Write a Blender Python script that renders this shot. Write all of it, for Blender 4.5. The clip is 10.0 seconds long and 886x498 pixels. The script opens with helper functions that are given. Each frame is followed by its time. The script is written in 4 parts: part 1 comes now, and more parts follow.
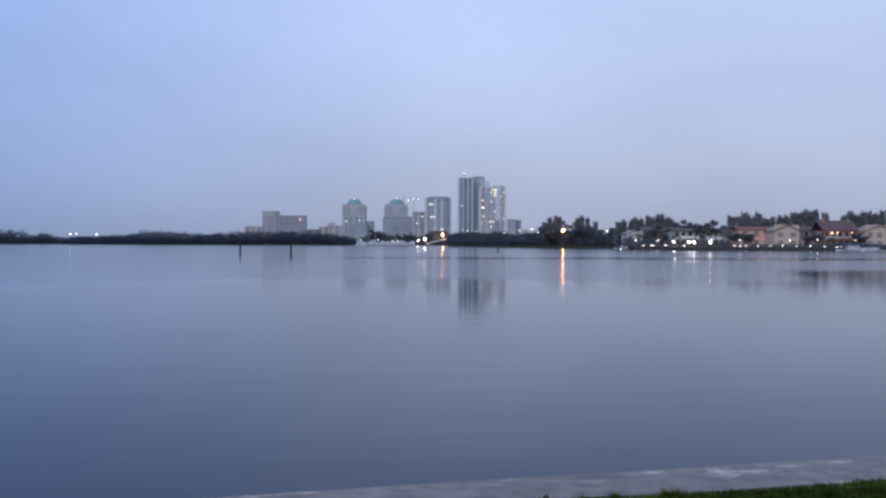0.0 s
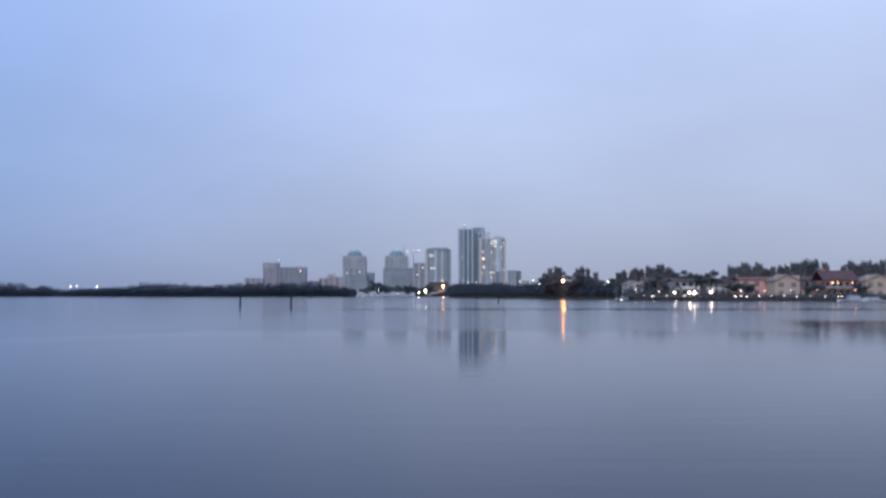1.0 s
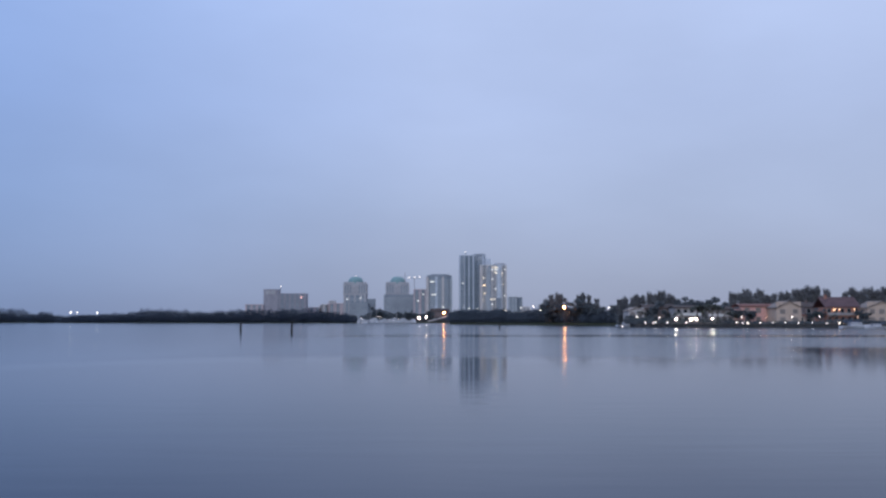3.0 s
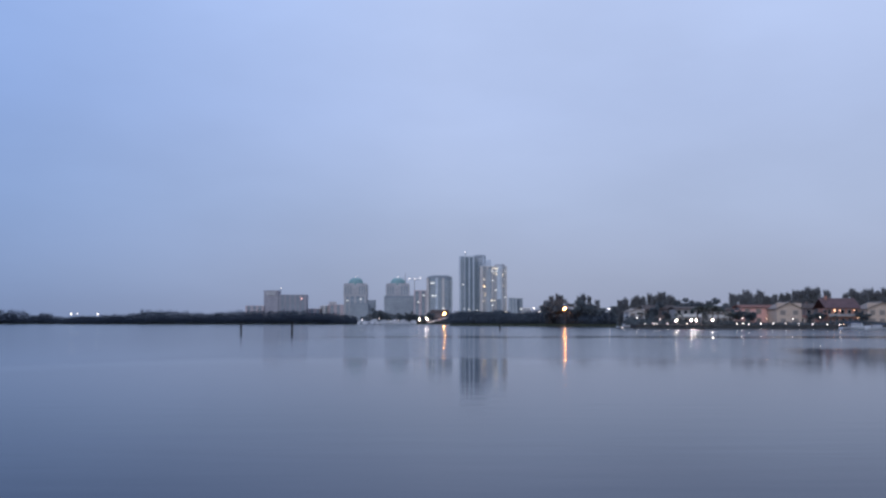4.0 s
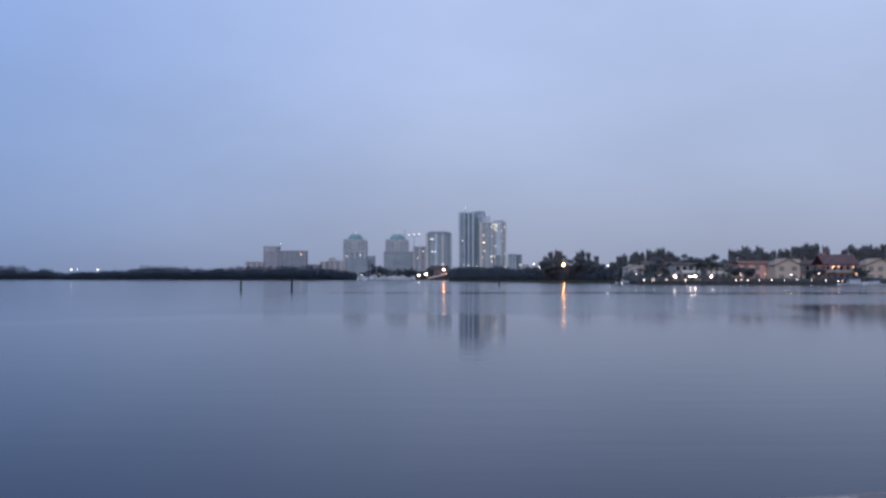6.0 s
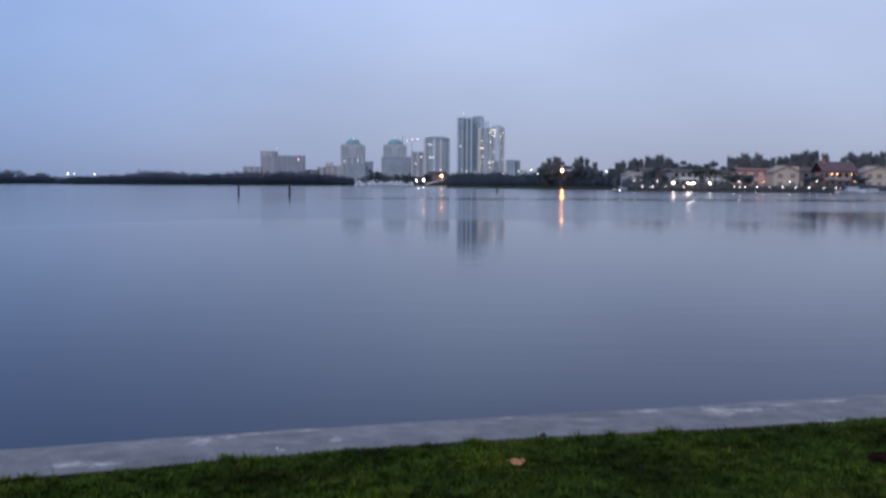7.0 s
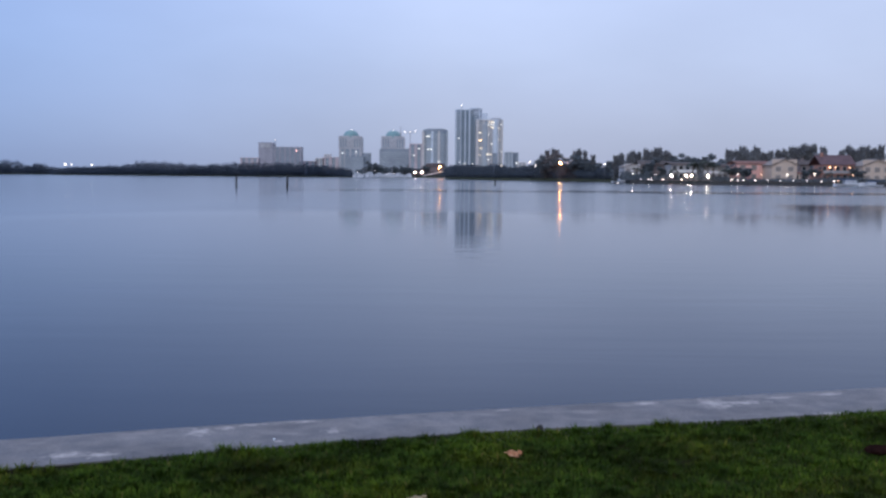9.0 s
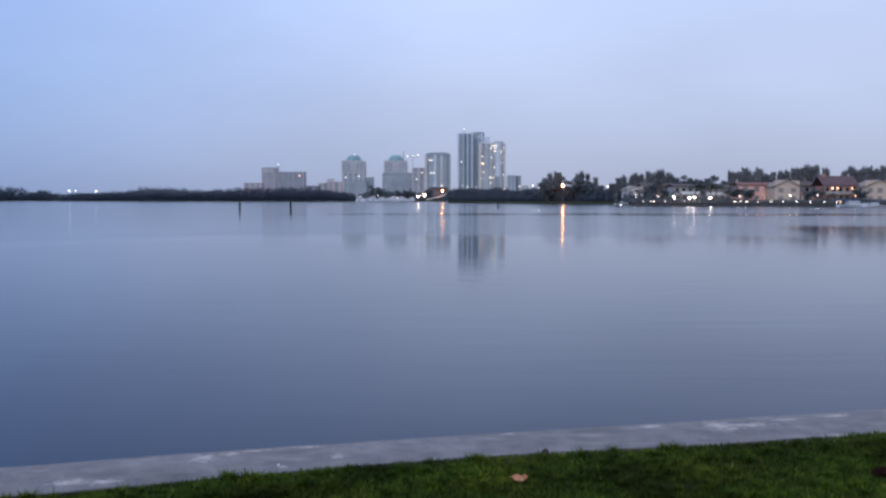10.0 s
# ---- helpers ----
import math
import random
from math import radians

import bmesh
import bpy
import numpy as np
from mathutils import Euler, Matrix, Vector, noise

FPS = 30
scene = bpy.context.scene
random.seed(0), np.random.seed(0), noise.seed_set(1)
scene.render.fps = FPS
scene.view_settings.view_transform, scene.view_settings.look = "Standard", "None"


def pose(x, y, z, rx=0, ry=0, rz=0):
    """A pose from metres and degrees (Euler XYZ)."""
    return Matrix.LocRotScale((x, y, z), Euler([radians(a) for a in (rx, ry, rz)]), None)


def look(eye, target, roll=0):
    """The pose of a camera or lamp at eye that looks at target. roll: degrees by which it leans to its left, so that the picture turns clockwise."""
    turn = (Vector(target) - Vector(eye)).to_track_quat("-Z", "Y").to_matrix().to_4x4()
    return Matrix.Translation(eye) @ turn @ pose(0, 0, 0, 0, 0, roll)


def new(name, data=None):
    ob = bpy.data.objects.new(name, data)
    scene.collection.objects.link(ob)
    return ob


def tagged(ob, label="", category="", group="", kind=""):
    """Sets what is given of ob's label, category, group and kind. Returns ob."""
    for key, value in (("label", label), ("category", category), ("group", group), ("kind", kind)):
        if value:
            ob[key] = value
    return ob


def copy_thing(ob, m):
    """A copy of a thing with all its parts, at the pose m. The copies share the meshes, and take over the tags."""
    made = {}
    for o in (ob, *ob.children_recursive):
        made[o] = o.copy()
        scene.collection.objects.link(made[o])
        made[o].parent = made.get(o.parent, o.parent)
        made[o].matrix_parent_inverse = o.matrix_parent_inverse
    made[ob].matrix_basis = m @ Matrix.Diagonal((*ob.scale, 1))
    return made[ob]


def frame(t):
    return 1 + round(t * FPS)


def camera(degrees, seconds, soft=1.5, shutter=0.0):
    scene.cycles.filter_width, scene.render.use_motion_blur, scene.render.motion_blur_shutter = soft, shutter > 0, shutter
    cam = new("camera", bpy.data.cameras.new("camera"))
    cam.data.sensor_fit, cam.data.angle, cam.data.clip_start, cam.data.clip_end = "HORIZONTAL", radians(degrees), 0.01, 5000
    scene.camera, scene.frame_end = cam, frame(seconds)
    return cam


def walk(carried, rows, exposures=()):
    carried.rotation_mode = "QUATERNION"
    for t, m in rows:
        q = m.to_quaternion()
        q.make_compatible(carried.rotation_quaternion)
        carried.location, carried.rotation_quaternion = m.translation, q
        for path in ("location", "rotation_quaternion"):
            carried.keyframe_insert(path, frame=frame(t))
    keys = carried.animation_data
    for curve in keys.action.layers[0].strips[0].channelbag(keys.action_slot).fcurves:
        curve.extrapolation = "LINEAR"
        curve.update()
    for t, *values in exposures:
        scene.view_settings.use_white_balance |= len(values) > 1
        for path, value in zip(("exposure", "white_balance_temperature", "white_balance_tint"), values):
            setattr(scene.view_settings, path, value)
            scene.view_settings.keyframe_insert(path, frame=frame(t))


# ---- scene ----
# ------------------------------------------------ camera and its walk
cam = camera(50.0, 10.0, soft=2.5, shutter=0.5)
EYE = (0.0, 0.0, 1.55)
TURNS = [  # seconds, yaw, pitch, roll
    (0.0, -0.117, -0.393, -0.174), (0.5, -0.106, -0.035, -0.028), (0.8, -0.100, 1.43, 0.0),
    (1.0, -0.097, 2.693, 0.017), (1.2, -0.095, 3.86, 0.08), (1.5, -0.094, 4.776, 0.127),
    (2.0, -0.069, 4.484, 0.023), (2.5, -0.047, 4.258, -0.015), (4.0, -0.027, 4.356, -0.009),
    (4.5, 0.004, 4.208, -0.011), (5.0, -0.038, 3.948, -0.008), (5.2, -0.042, 3.84, -0.01),
    (6.3, -0.096, 0.37, -0.1), (6.5, -0.117, -0.654, -0.163), (6.8, -0.160, -2.62, -0.24),
    (7.0, -0.188, -3.97, -0.274), (7.5, -0.219, -5.743, -0.39), (8.0, -0.319, -5.209, -0.292),
    (8.5, -0.297, -4.673, -0.354), (9.0, -0.305, -4.454, -0.485), (9.5, -0.188, -3.888, -0.255),
    (10.0, -0.130, -3.035, -0.06),
]
EXPOSURES = [  # seconds, stops, kelvin, tint
    (0.0, 0.26, 6610, 9), (0.5, 0.27, 6620, 9), (1.0, 0.23, 6620, 9), (1.5, 0.09, 6540, 9), (2.5, 0.05, 6500, 9), (5.0, 0.05, 6500, 9),
    (6.5, 0.03, 6500, 9), (7.0, 0.22, 6540, 9), (7.5, 0.37, 6580, 9), (8.5, 0.40, 6610, 9), (10.0, 0.42, 6630, 9),
]
walk(cam, [(t, pose(*EYE, 90 + p, r, w)) for t, w, p, r in TURNS], EXPOSURES)

WATER = -0.85          # water level below the lawn
rng = np.random.default_rng(7)

# ------------------------------------------------ sky of an overcast dusk
world = bpy.data.worlds.new("dusk")
scene.world = world
world.use_nodes = True
wn, wl = world.node_tree.nodes, world.node_tree.links
wn.clear()


def wnode(kind, **values):
    n = wn.new(kind)
    for k, v in values.items():
        n.inputs[k].default_value = v
    return n


def ramp_of(node, stops):
    e = node.color_ramp.elements
    while len(e) > 1:
        e.remove(e[-1])
    e[0].position, e[0].color = stops[0][0], (*stops[0][1], 1)
    for p, c in stops[1:]:
        e.new(p).color = (*c, 1)


w_co = wn.new("ShaderNodeTexCoord")
w_xyz = wn.new("ShaderNodeSeparateXYZ")
wl.new(w_co.outputs["Generated"], w_xyz.inputs[0])
w_ramp = wn.new("ShaderNodeValToRGB")
ramp_of(w_ramp, [(0.0, (0.288, 0.325, 0.462)), (0.05, (0.338, 0.394, 0.562)), (0.12, (0.386, 0.469, 0.69)),
                 (0.22, (0.42, 0.52, 0.80)), (0.34, (0.46, 0.57, 0.88)), (1.0, (0.50, 0.62, 0.95))])
wl.new(w_xyz.outputs["Z"], w_ramp.inputs[0])
# cloud deck: soft stretched mottling
w_map = wn.new("ShaderNodeMapping")
w_map.inputs["Scale"].default_value = (1.3, 1.3, 3.4)
wl.new(w_co.outputs["Generated"], w_map.inputs[0])
w_noise = wnode("ShaderNodeTexNoise", Scale=2.3, Detail=5.0, Roughness=0.5)
wl.new(w_map.outputs[0], w_noise.inputs["Vector"])
w_cloud = wn.new("ShaderNodeMapRange")
for k, v in (("From Min", 0.3), ("From Max", 0.7), ("To Min", 0.935), ("To Max", 1.055)):
    w_cloud.inputs[k].default_value = v
wl.new(w_noise.outputs[0], w_cloud.inputs["Value"])
# the brighter side of the afterglow
w_side = wn.new("ShaderNodeMapRange")
for k, v in (("From Min", -0.5), ("From Max", 0.5), ("To Min", 0.0), ("To Max", 1.0)):
    w_side.inputs[k].default_value = v
wl.new(w_xyz.outputs["X"], w_side.inputs["Value"])
w_tint = wn.new("ShaderNodeValToRGB")
ramp_of(w_tint, [(0.0, (0.585, 0.725, 0.895)), (0.5, (1.03, 1.025, 1.01)), (1.0, (1.03, 1.008, 0.972))])
wl.new(w_side.outputs[0], w_tint.inputs[0])
w_mul = wn.new("ShaderNodeMix")
w_mul.data_type, w_mul.blend_type = "RGBA", "MULTIPLY"
w_mul.inputs[0].default_value = 1.0
wl.new(w_ramp.outputs[0], w_mul.inputs[6])
wl.new(w_tint.outputs[0], w_mul.inputs[7])
w_scale = wn.new("ShaderNodeVectorMath")
w_scale.operation = "SCALE"
wl.new(w_mul.outputs[2], w_scale.inputs[0])
wl.new(w_cloud.outputs[0], w_scale.inputs["Scale"])
w_bg = wnode("ShaderNodeBackground", Strength=1.0)
wl.new(w_scale.outputs[0], w_bg.inputs[0])
w_out = wn.new("ShaderNodeOutputWorld")
wl.new(w_bg.outputs[0], w_out.inputs[0])

# the last glow behind the clouds, very wide and weak
sun = new("sun", bpy.data.lights.new("sun", "SUN"))
sun.data.energy, sun.data.angle, sun.data.color = 0.85, radians(40), (0.97, 0.96, 1.0)
sun.matrix_world = look((0, 0, 0), (0.6, 0.9, -0.55))


# ------------------------------------------------ materials
class Mat:
    """A node material with a Principled shader and a few short helpers."""

    def __init__(self, name, color=(0.5, 0.5, 0.5), rough=0.7, metal=0.0, ior=1.45):
        self.m = bpy.data.materials.new(name)
        self.m.use_nodes = True
        self.n, self.l = self.m.node_tree.nodes, self.m.node_tree.links
        self.b = self.n["Principled BSDF"]
        self.b.inputs["Base Color"].default_value = (*color, 1)
        self.b.inputs["Roughness"].default_value = rough
        self.b.inputs["Metallic"].default_value = metal
        self.b.inputs["IOR"].default_value = ior

    def node(self, kind, **values):
        n = self.n.new(kind)
        for k, v in values.items():
            n.inputs[k.replace("_", " ")].default_value = v
        return n

    def noise(self, scale, detail=3.0, stretch=(1, 1, 1), generated=False):
        co = self.n.new("ShaderNodeTexCoord")
        mp = self.n.new("ShaderNodeMapping")
        mp.inputs["Scale"].default_value = stretch
        self.l.new(co.outputs["Generated" if generated else "Object"], mp.inputs[0])
        t = self.node("ShaderNodeTexNoise", Scale=scale, Detail=detail)
        self.l.new(mp.outputs[0], t.inputs["Vector"])
        return t.outputs[0]

    def ramp(self, value, stops):
        r = self.n.new("ShaderNodeValToRGB")
        ramp_of(r, stops)
        self.l.new(value, r.inputs[0])
        return r.outputs[0]

    def mix(self, fac, a, b, blend="MIX"):
        m = self.n.new("ShaderNodeMix")
        m.data_type, m.blend_type = "RGBA", blend
        for s, i in ((fac, 0), (a, 6), (b, 7)):
            if hasattr(s, "is_linked"):
                self.l.new(s, m.inputs[i])
            else:
                m.inputs[i].default_value = s if i == 0 else (*s, 1)
        return m.outputs[2]

    def color(self, socket):
        self.l.new(socket, self.b.inputs["Base Color"])
        return self

    def bump(self, value, strength, distance=0.02):
        bp = self.node("ShaderNodeBump", Strength=strength, Distance=distance)
        self.l.new(value, bp.inputs["Height"])
        self.l.new(bp.outputs[0], self.b.inputs["Normal"])
        return self


def mottled(name, dark, light, scale, rough=0.8, fine=9.0, bump=0.3, distance=0.02, ior=1.45, gloss=0.4):
    m = Mat(name, rough=rough, ior=ior)
    m.b.inputs["Specular IOR Level"].default_value = gloss
    big = m.noise(scale, 4)
    small = m.noise(scale * fine, 3)
    base = m.ramp(big, [(0.3, dark), (0.7, light)])
    grain = m.ramp(small, [(0.3, (0.82, 0.82, 0.82)), (0.7, (1.12, 1.12, 1.12))])
    m.color(m.mix(1.0, base, grain, "MULTIPLY"))
    m.bump(small, bump, distance)
    return m.m


def foliage(name, dark, mid, light):
    m = Mat(name, rough=0.55)
    m.b.inputs["Specular IOR Level"].default_value = 0.5
    g = m.n.new("ShaderNodeNewGeometry")
    leaf = m.ramp(g.outputs["Random Per Island"], [(0.0, dark), (0.55, mid), (1.0, light)])
    patch = m.ramp(m.noise(0.25, 2), [(0.3, (0.75, 0.75, 0.75)), (0.7, (1.2, 1.2, 1.15))])
    m.color(m.mix(1.0, leaf, patch, "MULTIPLY"))
    return m.m


def glow(name, color, strength, lights=True):
    """A glowing surface; lights: bright enough to be worth sampling as a lamp."""
    m = Mat(name, color)
    m.m.cycles.emission_sampling = "AUTO" if lights else "NONE"
    m.b.inputs["Emission Color"].default_value = (*color, 1)
    m.b.inputs["Emission Strength"].default_value = strength
    return m.m


M = {}
# mangrove to pine: leaf colours blued and paled, distance haze put into them
M["mangrove"] = foliage("hazed_mangrove_leaves", (0.012, 0.022, 0.044), (0.019, 0.031, 0.058), (0.030, 0.044, 0.074))
M["scrub"] = foliage("hazed_scrub_leaves", (0.032, 0.045, 0.064), (0.049, 0.063, 0.088), (0.069, 0.084, 0.11))
M["broadleaf"] = foliage("hazed_broad_leaves", (0.068, 0.082, 0.096), (0.096, 0.113, 0.13), (0.126, 0.143, 0.158))
M["pine"] = foliage("hazed_pine_needles", (0.125, 0.13, 0.145), (0.165, 0.168, 0.182), (0.205, 0.205, 0.212))
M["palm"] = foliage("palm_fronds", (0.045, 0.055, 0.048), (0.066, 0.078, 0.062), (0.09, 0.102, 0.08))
M["bark"] = mottled("bark", (0.06, 0.05, 0.042), (0.13, 0.11, 0.09), 2.0)
M["soil"] = mottled("soil", (0.008, 0.006, 0.005), (0.022, 0.017, 0.012), 3.0, gloss=0.0)
M["darkred"] = mottled("dark_red_roof", (0.095, 0.057, 0.06), (0.14, 0.082, 0.086), 0.6)
M["paletile"] = mottled("pale_roof_tile", (0.20, 0.165, 0.145), (0.29, 0.24, 0.21), 0.6)
M["shore"] = mottled("shore_ground", (0.03, 0.036, 0.02), (0.06, 0.065, 0.035), 0.2)
M["darkwall"] = mottled("weathered_seawall", (0.035, 0.034, 0.034), (0.075, 0.072, 0.07), 0.8)
M["pile"] = mottled("tarred_pile", (0.012, 0.011, 0.01), (0.035, 0.03, 0.027), 3.0)
# haze in the colour of pale stucco, grey concrete, dark cladding: blued, contrast cut
M["pale"] = mottled("hazed_pale_stucco", (0.50, 0.55, 0.61), (0.60, 0.645, 0.70), 0.05)
M["white"] = mottled("white_stucco", (0.62, 0.61, 0.59), (0.74, 0.73, 0.71), 0.06)
M["beige"] = mottled("beige_stucco", (0.54, 0.50, 0.48), (0.63, 0.59, 0.57), 0.06)
M["rose"] = mottled("rose_stucco", (0.47, 0.395, 0.41), (0.55, 0.46, 0.475), 0.06)
M["greyconc"] = mottled("hazed_grey_concrete", (0.38, 0.41, 0.44), (0.47, 0.50, 0.53), 0.06)
M["slate"] = mottled("hazed_dark_cladding", (0.25, 0.28, 0.315), (0.31, 0.34, 0.375), 0.06)
M["brown"] = mottled("brown_stucco", (0.18, 0.14, 0.135), (0.24, 0.19, 0.18), 0.08)
M["mauve"] = mottled("mauve_stucco", (0.30, 0.29, 0.325), (0.37, 0.355, 0.395), 0.06)
M["stonegrey"] = mottled("grey_stone_cladding", (0.38, 0.37, 0.385), (0.47, 0.46, 0.475), 0.06)
M["teal"] = mottled("green_copper", (0.17, 0.29, 0.295), (0.22, 0.35, 0.35), 0.1, rough=0.5)
# this glazing is paled and blued: distance haze put into its colour
M["glass"] = mottled("hazed_glazing", (0.25, 0.295, 0.335), (0.32, 0.365, 0.405), 0.05, rough=0.12, bump=0.0)
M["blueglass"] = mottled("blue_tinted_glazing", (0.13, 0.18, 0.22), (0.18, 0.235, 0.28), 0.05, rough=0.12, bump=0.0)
M["tile"] = mottled("clay_roof_tile", (0.17, 0.075, 0.06), (0.27, 0.12, 0.09), 0.6)
M["darktile"] = mottled("dark_roof_tile", (0.06, 0.045, 0.042), (0.11, 0.08, 0.07), 0.6)
M["cream"] = mottled("cream_stucco", (0.50, 0.385, 0.31), (0.58, 0.455, 0.365), 0.4)
M["pink"] = mottled("pink_stucco", (0.70, 0.37, 0.31), (0.80, 0.45, 0.38), 0.4)
M["greystucco"] = mottled("grey_stucco", (0.28, 0.27, 0.27), (0.37, 0.355, 0.35), 0.4)
M["redwall"] = mottled("red_brown_stucco", (0.34, 0.165, 0.12), (0.43, 0.22, 0.165), 0.4)
M["pane"] = mottled("dark_pane", (0.015, 0.018, 0.022), (0.03, 0.034, 0.04), 0.3, rough=0.1, bump=0.0)
M["curtain"] = mottled("curtained_pane", (0.22, 0.185, 0.165), (0.30, 0.25, 0.22), 0.8, rough=0.3, bump=0.0)
M["metal"] = mottled("grey_metal", (0.12, 0.12, 0.125), (0.18, 0.18, 0.185), 1.0, rough=0.5)
M["hull"] = mottled("white_gelcoat", (0.5, 0.51, 0.54), (0.68, 0.69, 0.71), 0.5, rough=0.25, bump=0.02)
M["bluehull"] = mottled("blue_canvas", (0.04, 0.09, 0.22), (0.07, 0.14, 0.32), 0.7, rough=0.6)
M["timber"] = mottled("grey_timber", (0.09, 0.08, 0.07), (0.16, 0.14, 0.12), 1.5)
M["lamp_white"] = glow("lamp_white", (1.0, 0.82, 0.70), 140.0)
M["lamp_far"] = glow("lamp_far", (1.0, 0.90, 0.80), 2.6, False)
M["lamp_soft"] = glow("lamp_soft", (1.0, 0.85, 0.74), 11.0)
M["lamp_orange"] = glow("lamp_orange", (1.0, 0.34, 0.09), 185.0)
M["lamp_low"] = glow("lamp_low", (1.0, 0.87, 0.80), 6.5)
M["lamp_amber"] = glow("lamp_amber", (1.0, 0.58, 0.32), 7.0)
M["lit"] = glow("lit_window", (1.0, 0.86, 0.66), 0.85, False)
M["lit_pale"] = glow("lit_window_pale", (0.95, 0.92, 0.85), 0.7, False)
M["sign_red"] = glow("lit_sign", (1.0, 0.55, 0.5), 1.2, False)

# concrete of the seawall cap, with pale scuffs
m = Mat("seawall_concrete", rough=0.85)
big, mid, small = m.noise(1.6, 5), m.noise(2.6, 6, (1.0, 2.0, 1.0)), m.noise(55, 3)
c = m.ramp(big, [(0.32, (0.130, 0.119, 0.119)), (0.68, (0.214, 0.196, 0.193))])
co = m.n.new("ShaderNodeTexCoord")
worn = m.ramp(mid, [(0.55, (0, 0, 0)), (0.75, (0.35, 0.35, 0.35))])
for sx, sy, length, across in ((1.90, 6.37, 0.17, 0.20), (2.10, 6.38, 0.24, 0.10), (2.40, 6.55, 0.16, 0.05), (2.80, 6.68, 0.18, 0.08), (-1.41, 5.57, 0.12, 0.15),
                               (-1.26, 5.66, 0.09, 0.08), (-2.02, 5.07, 0.19, 0.09), (-1.83, 5.08, 0.15, 0.07), (-0.82, 5.82, 0.13, 0.04), (-1.1, 5.74, 0.16, 0.04),
                               (0.45, 6.15, 0.09, 0.04), (-0.62, 5.60, 0.10, 0.08), (1.43, 6.36, 0.16, 0.07), (-0.9, 5.38, 0.04, 0.04), (2.6, 6.12, 0.22, 0.04)):
    mp = m.n.new("ShaderNodeMapping")
    mp.vector_type = "TEXTURE"
    mp.inputs["Location"].default_value = (sx, sy, 0)
    mp.inputs["Rotation"].default_value = (0, 0, 0.25)
    mp.inputs["Scale"].default_value = (length, across, 1.0)
    m.l.new(co.outputs["Object"], mp.inputs[0])
    ln = m.n.new("ShaderNodeVectorMath")
    ln.operation = "LENGTH"
    m.l.new(mp.outputs[0], ln.inputs[0])
    add = m.n.new("ShaderNodeMath")
    add.operation = "MULTIPLY_ADD"
    m.l.new(m.noise(20.0, 5, (1.0, 1.3, 1.0)), add.inputs[0])
    add.inputs[1].default_value = 2.0
    m.l.new(ln.outputs["Value"], add.inputs[2])
    half = m.n.new("ShaderNodeMath")
    half.operation = "MULTIPLY"
    m.l.new(add.outputs[0], half.inputs[0])
    half.inputs[1].default_value = 0.5
    worn = m.mix(1.0, worn, m.ramp(half.outputs[0], [(0.52, (0.95, 0.95, 0.95)), (0.88, (0, 0, 0))]), "LIGHTEN")
scuff = worn
stain = m.ramp(m.noise(6.0, 6), [(0.35, (0.78, 0.80, 0.84)), (0.62, (1.12, 1.10, 1.08))])
c = m.mix(1.0, c, stain, "MULTIPLY")
c = m.mix(scuff, c, (0.44, 0.385, 0.355))
c = m.mix(1.0, c, m.ramp(small, [(0.3, (0.85, 0.85, 0.85)), (0.7, (1.1, 1.1, 1.1))]), "MULTIPLY")
m.color(c).bump(small, 0.4, 0.01)
M["cap"] = m.m

# turf: blades differ, with wide straw and dark patches
m = Mat("turf_blades", rough=0.6)
g = m.n.new("ShaderNodeNewGeometry")
blade = m.ramp(g.outputs["Random Per Island"], [(0.0, (0.028, 0.054, 0.008)), (0.45, (0.042, 0.081, 0.011)),
                                                (0.88, (0.059, 0.105, 0.015)), (0.97, (0.085, 0.102, 0.022)), (1.0, (0.14, 0.12, 0.05))])
patch = m.ramp(m.noise(1.5, 5), [(0.32, (0.36, 0.34, 0.34)), (0.5, (0.80, 0.80, 0.76)), (0.68, (1.28, 1.16, 0.84))])
tuft = m.ramp(m.noise(11.0, 5), [(0.32, (0.42, 0.45, 0.5)), (0.5, (0.95, 0.95, 0.95)), (0.68, (1.5, 1.4, 1.2))])
straw = m.ramp(m.noise(2.3, 4, (0.7, 1.2, 1.0)), [(0.48, (1.0, 1.0, 1.0)), (0.68, (1.3, 0.98, 1.0))])
m.color(m.mix(1.0, m.mix(1.0, m.mix(1.0, blade, patch, "MULTIPLY"), tuft, "MULTIPLY"), straw, "MULTIPLY"))
m.b.inputs["Specular IOR Level"].default_value = 0.03
M["blade"] = m.m
M["turf"] = mottled("turf_ground", (0.017, 0.017, 0.007), (0.036, 0.043, 0.013), 1.2, fine=14, gloss=0.0)
M["leaf_tan"] = mottled("dry_leaf", (0.66, 0.32, 0.17), (0.85, 0.48, 0.28), 12)
M["leaf_pale"] = mottled("bleached_leaf", (0.40, 0.31, 0.19), (0.55, 0.44, 0.28), 12)
M["husk"] = mottled("brown_husk", (0.012, 0.006, 0.005), (0.026, 0.011, 0.009), 18, gloss=0.0)

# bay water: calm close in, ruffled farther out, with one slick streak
# reflection close in is dimmed and blued by a low IOR and a tint
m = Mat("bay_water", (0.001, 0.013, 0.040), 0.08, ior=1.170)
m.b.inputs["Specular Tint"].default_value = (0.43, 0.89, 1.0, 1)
co = m.n.new("ShaderNodeTexCoord")
sep = m.n.new("ShaderNodeSeparateXYZ")
m.l.new(co.outputs["Object"], sep.inputs[0])


def math_node(op, a, b, clamp=False):
    k = m.n.new("ShaderNodeMath")
    k.operation, k.use_clamp = op, clamp
    for s, i in ((a, 0), (b, 1)):
        if hasattr(s, "is_linked"):
            m.l.new(s, k.inputs[i])
        else:
            k.inputs[i].default_value = s
    return k.outputs[0]


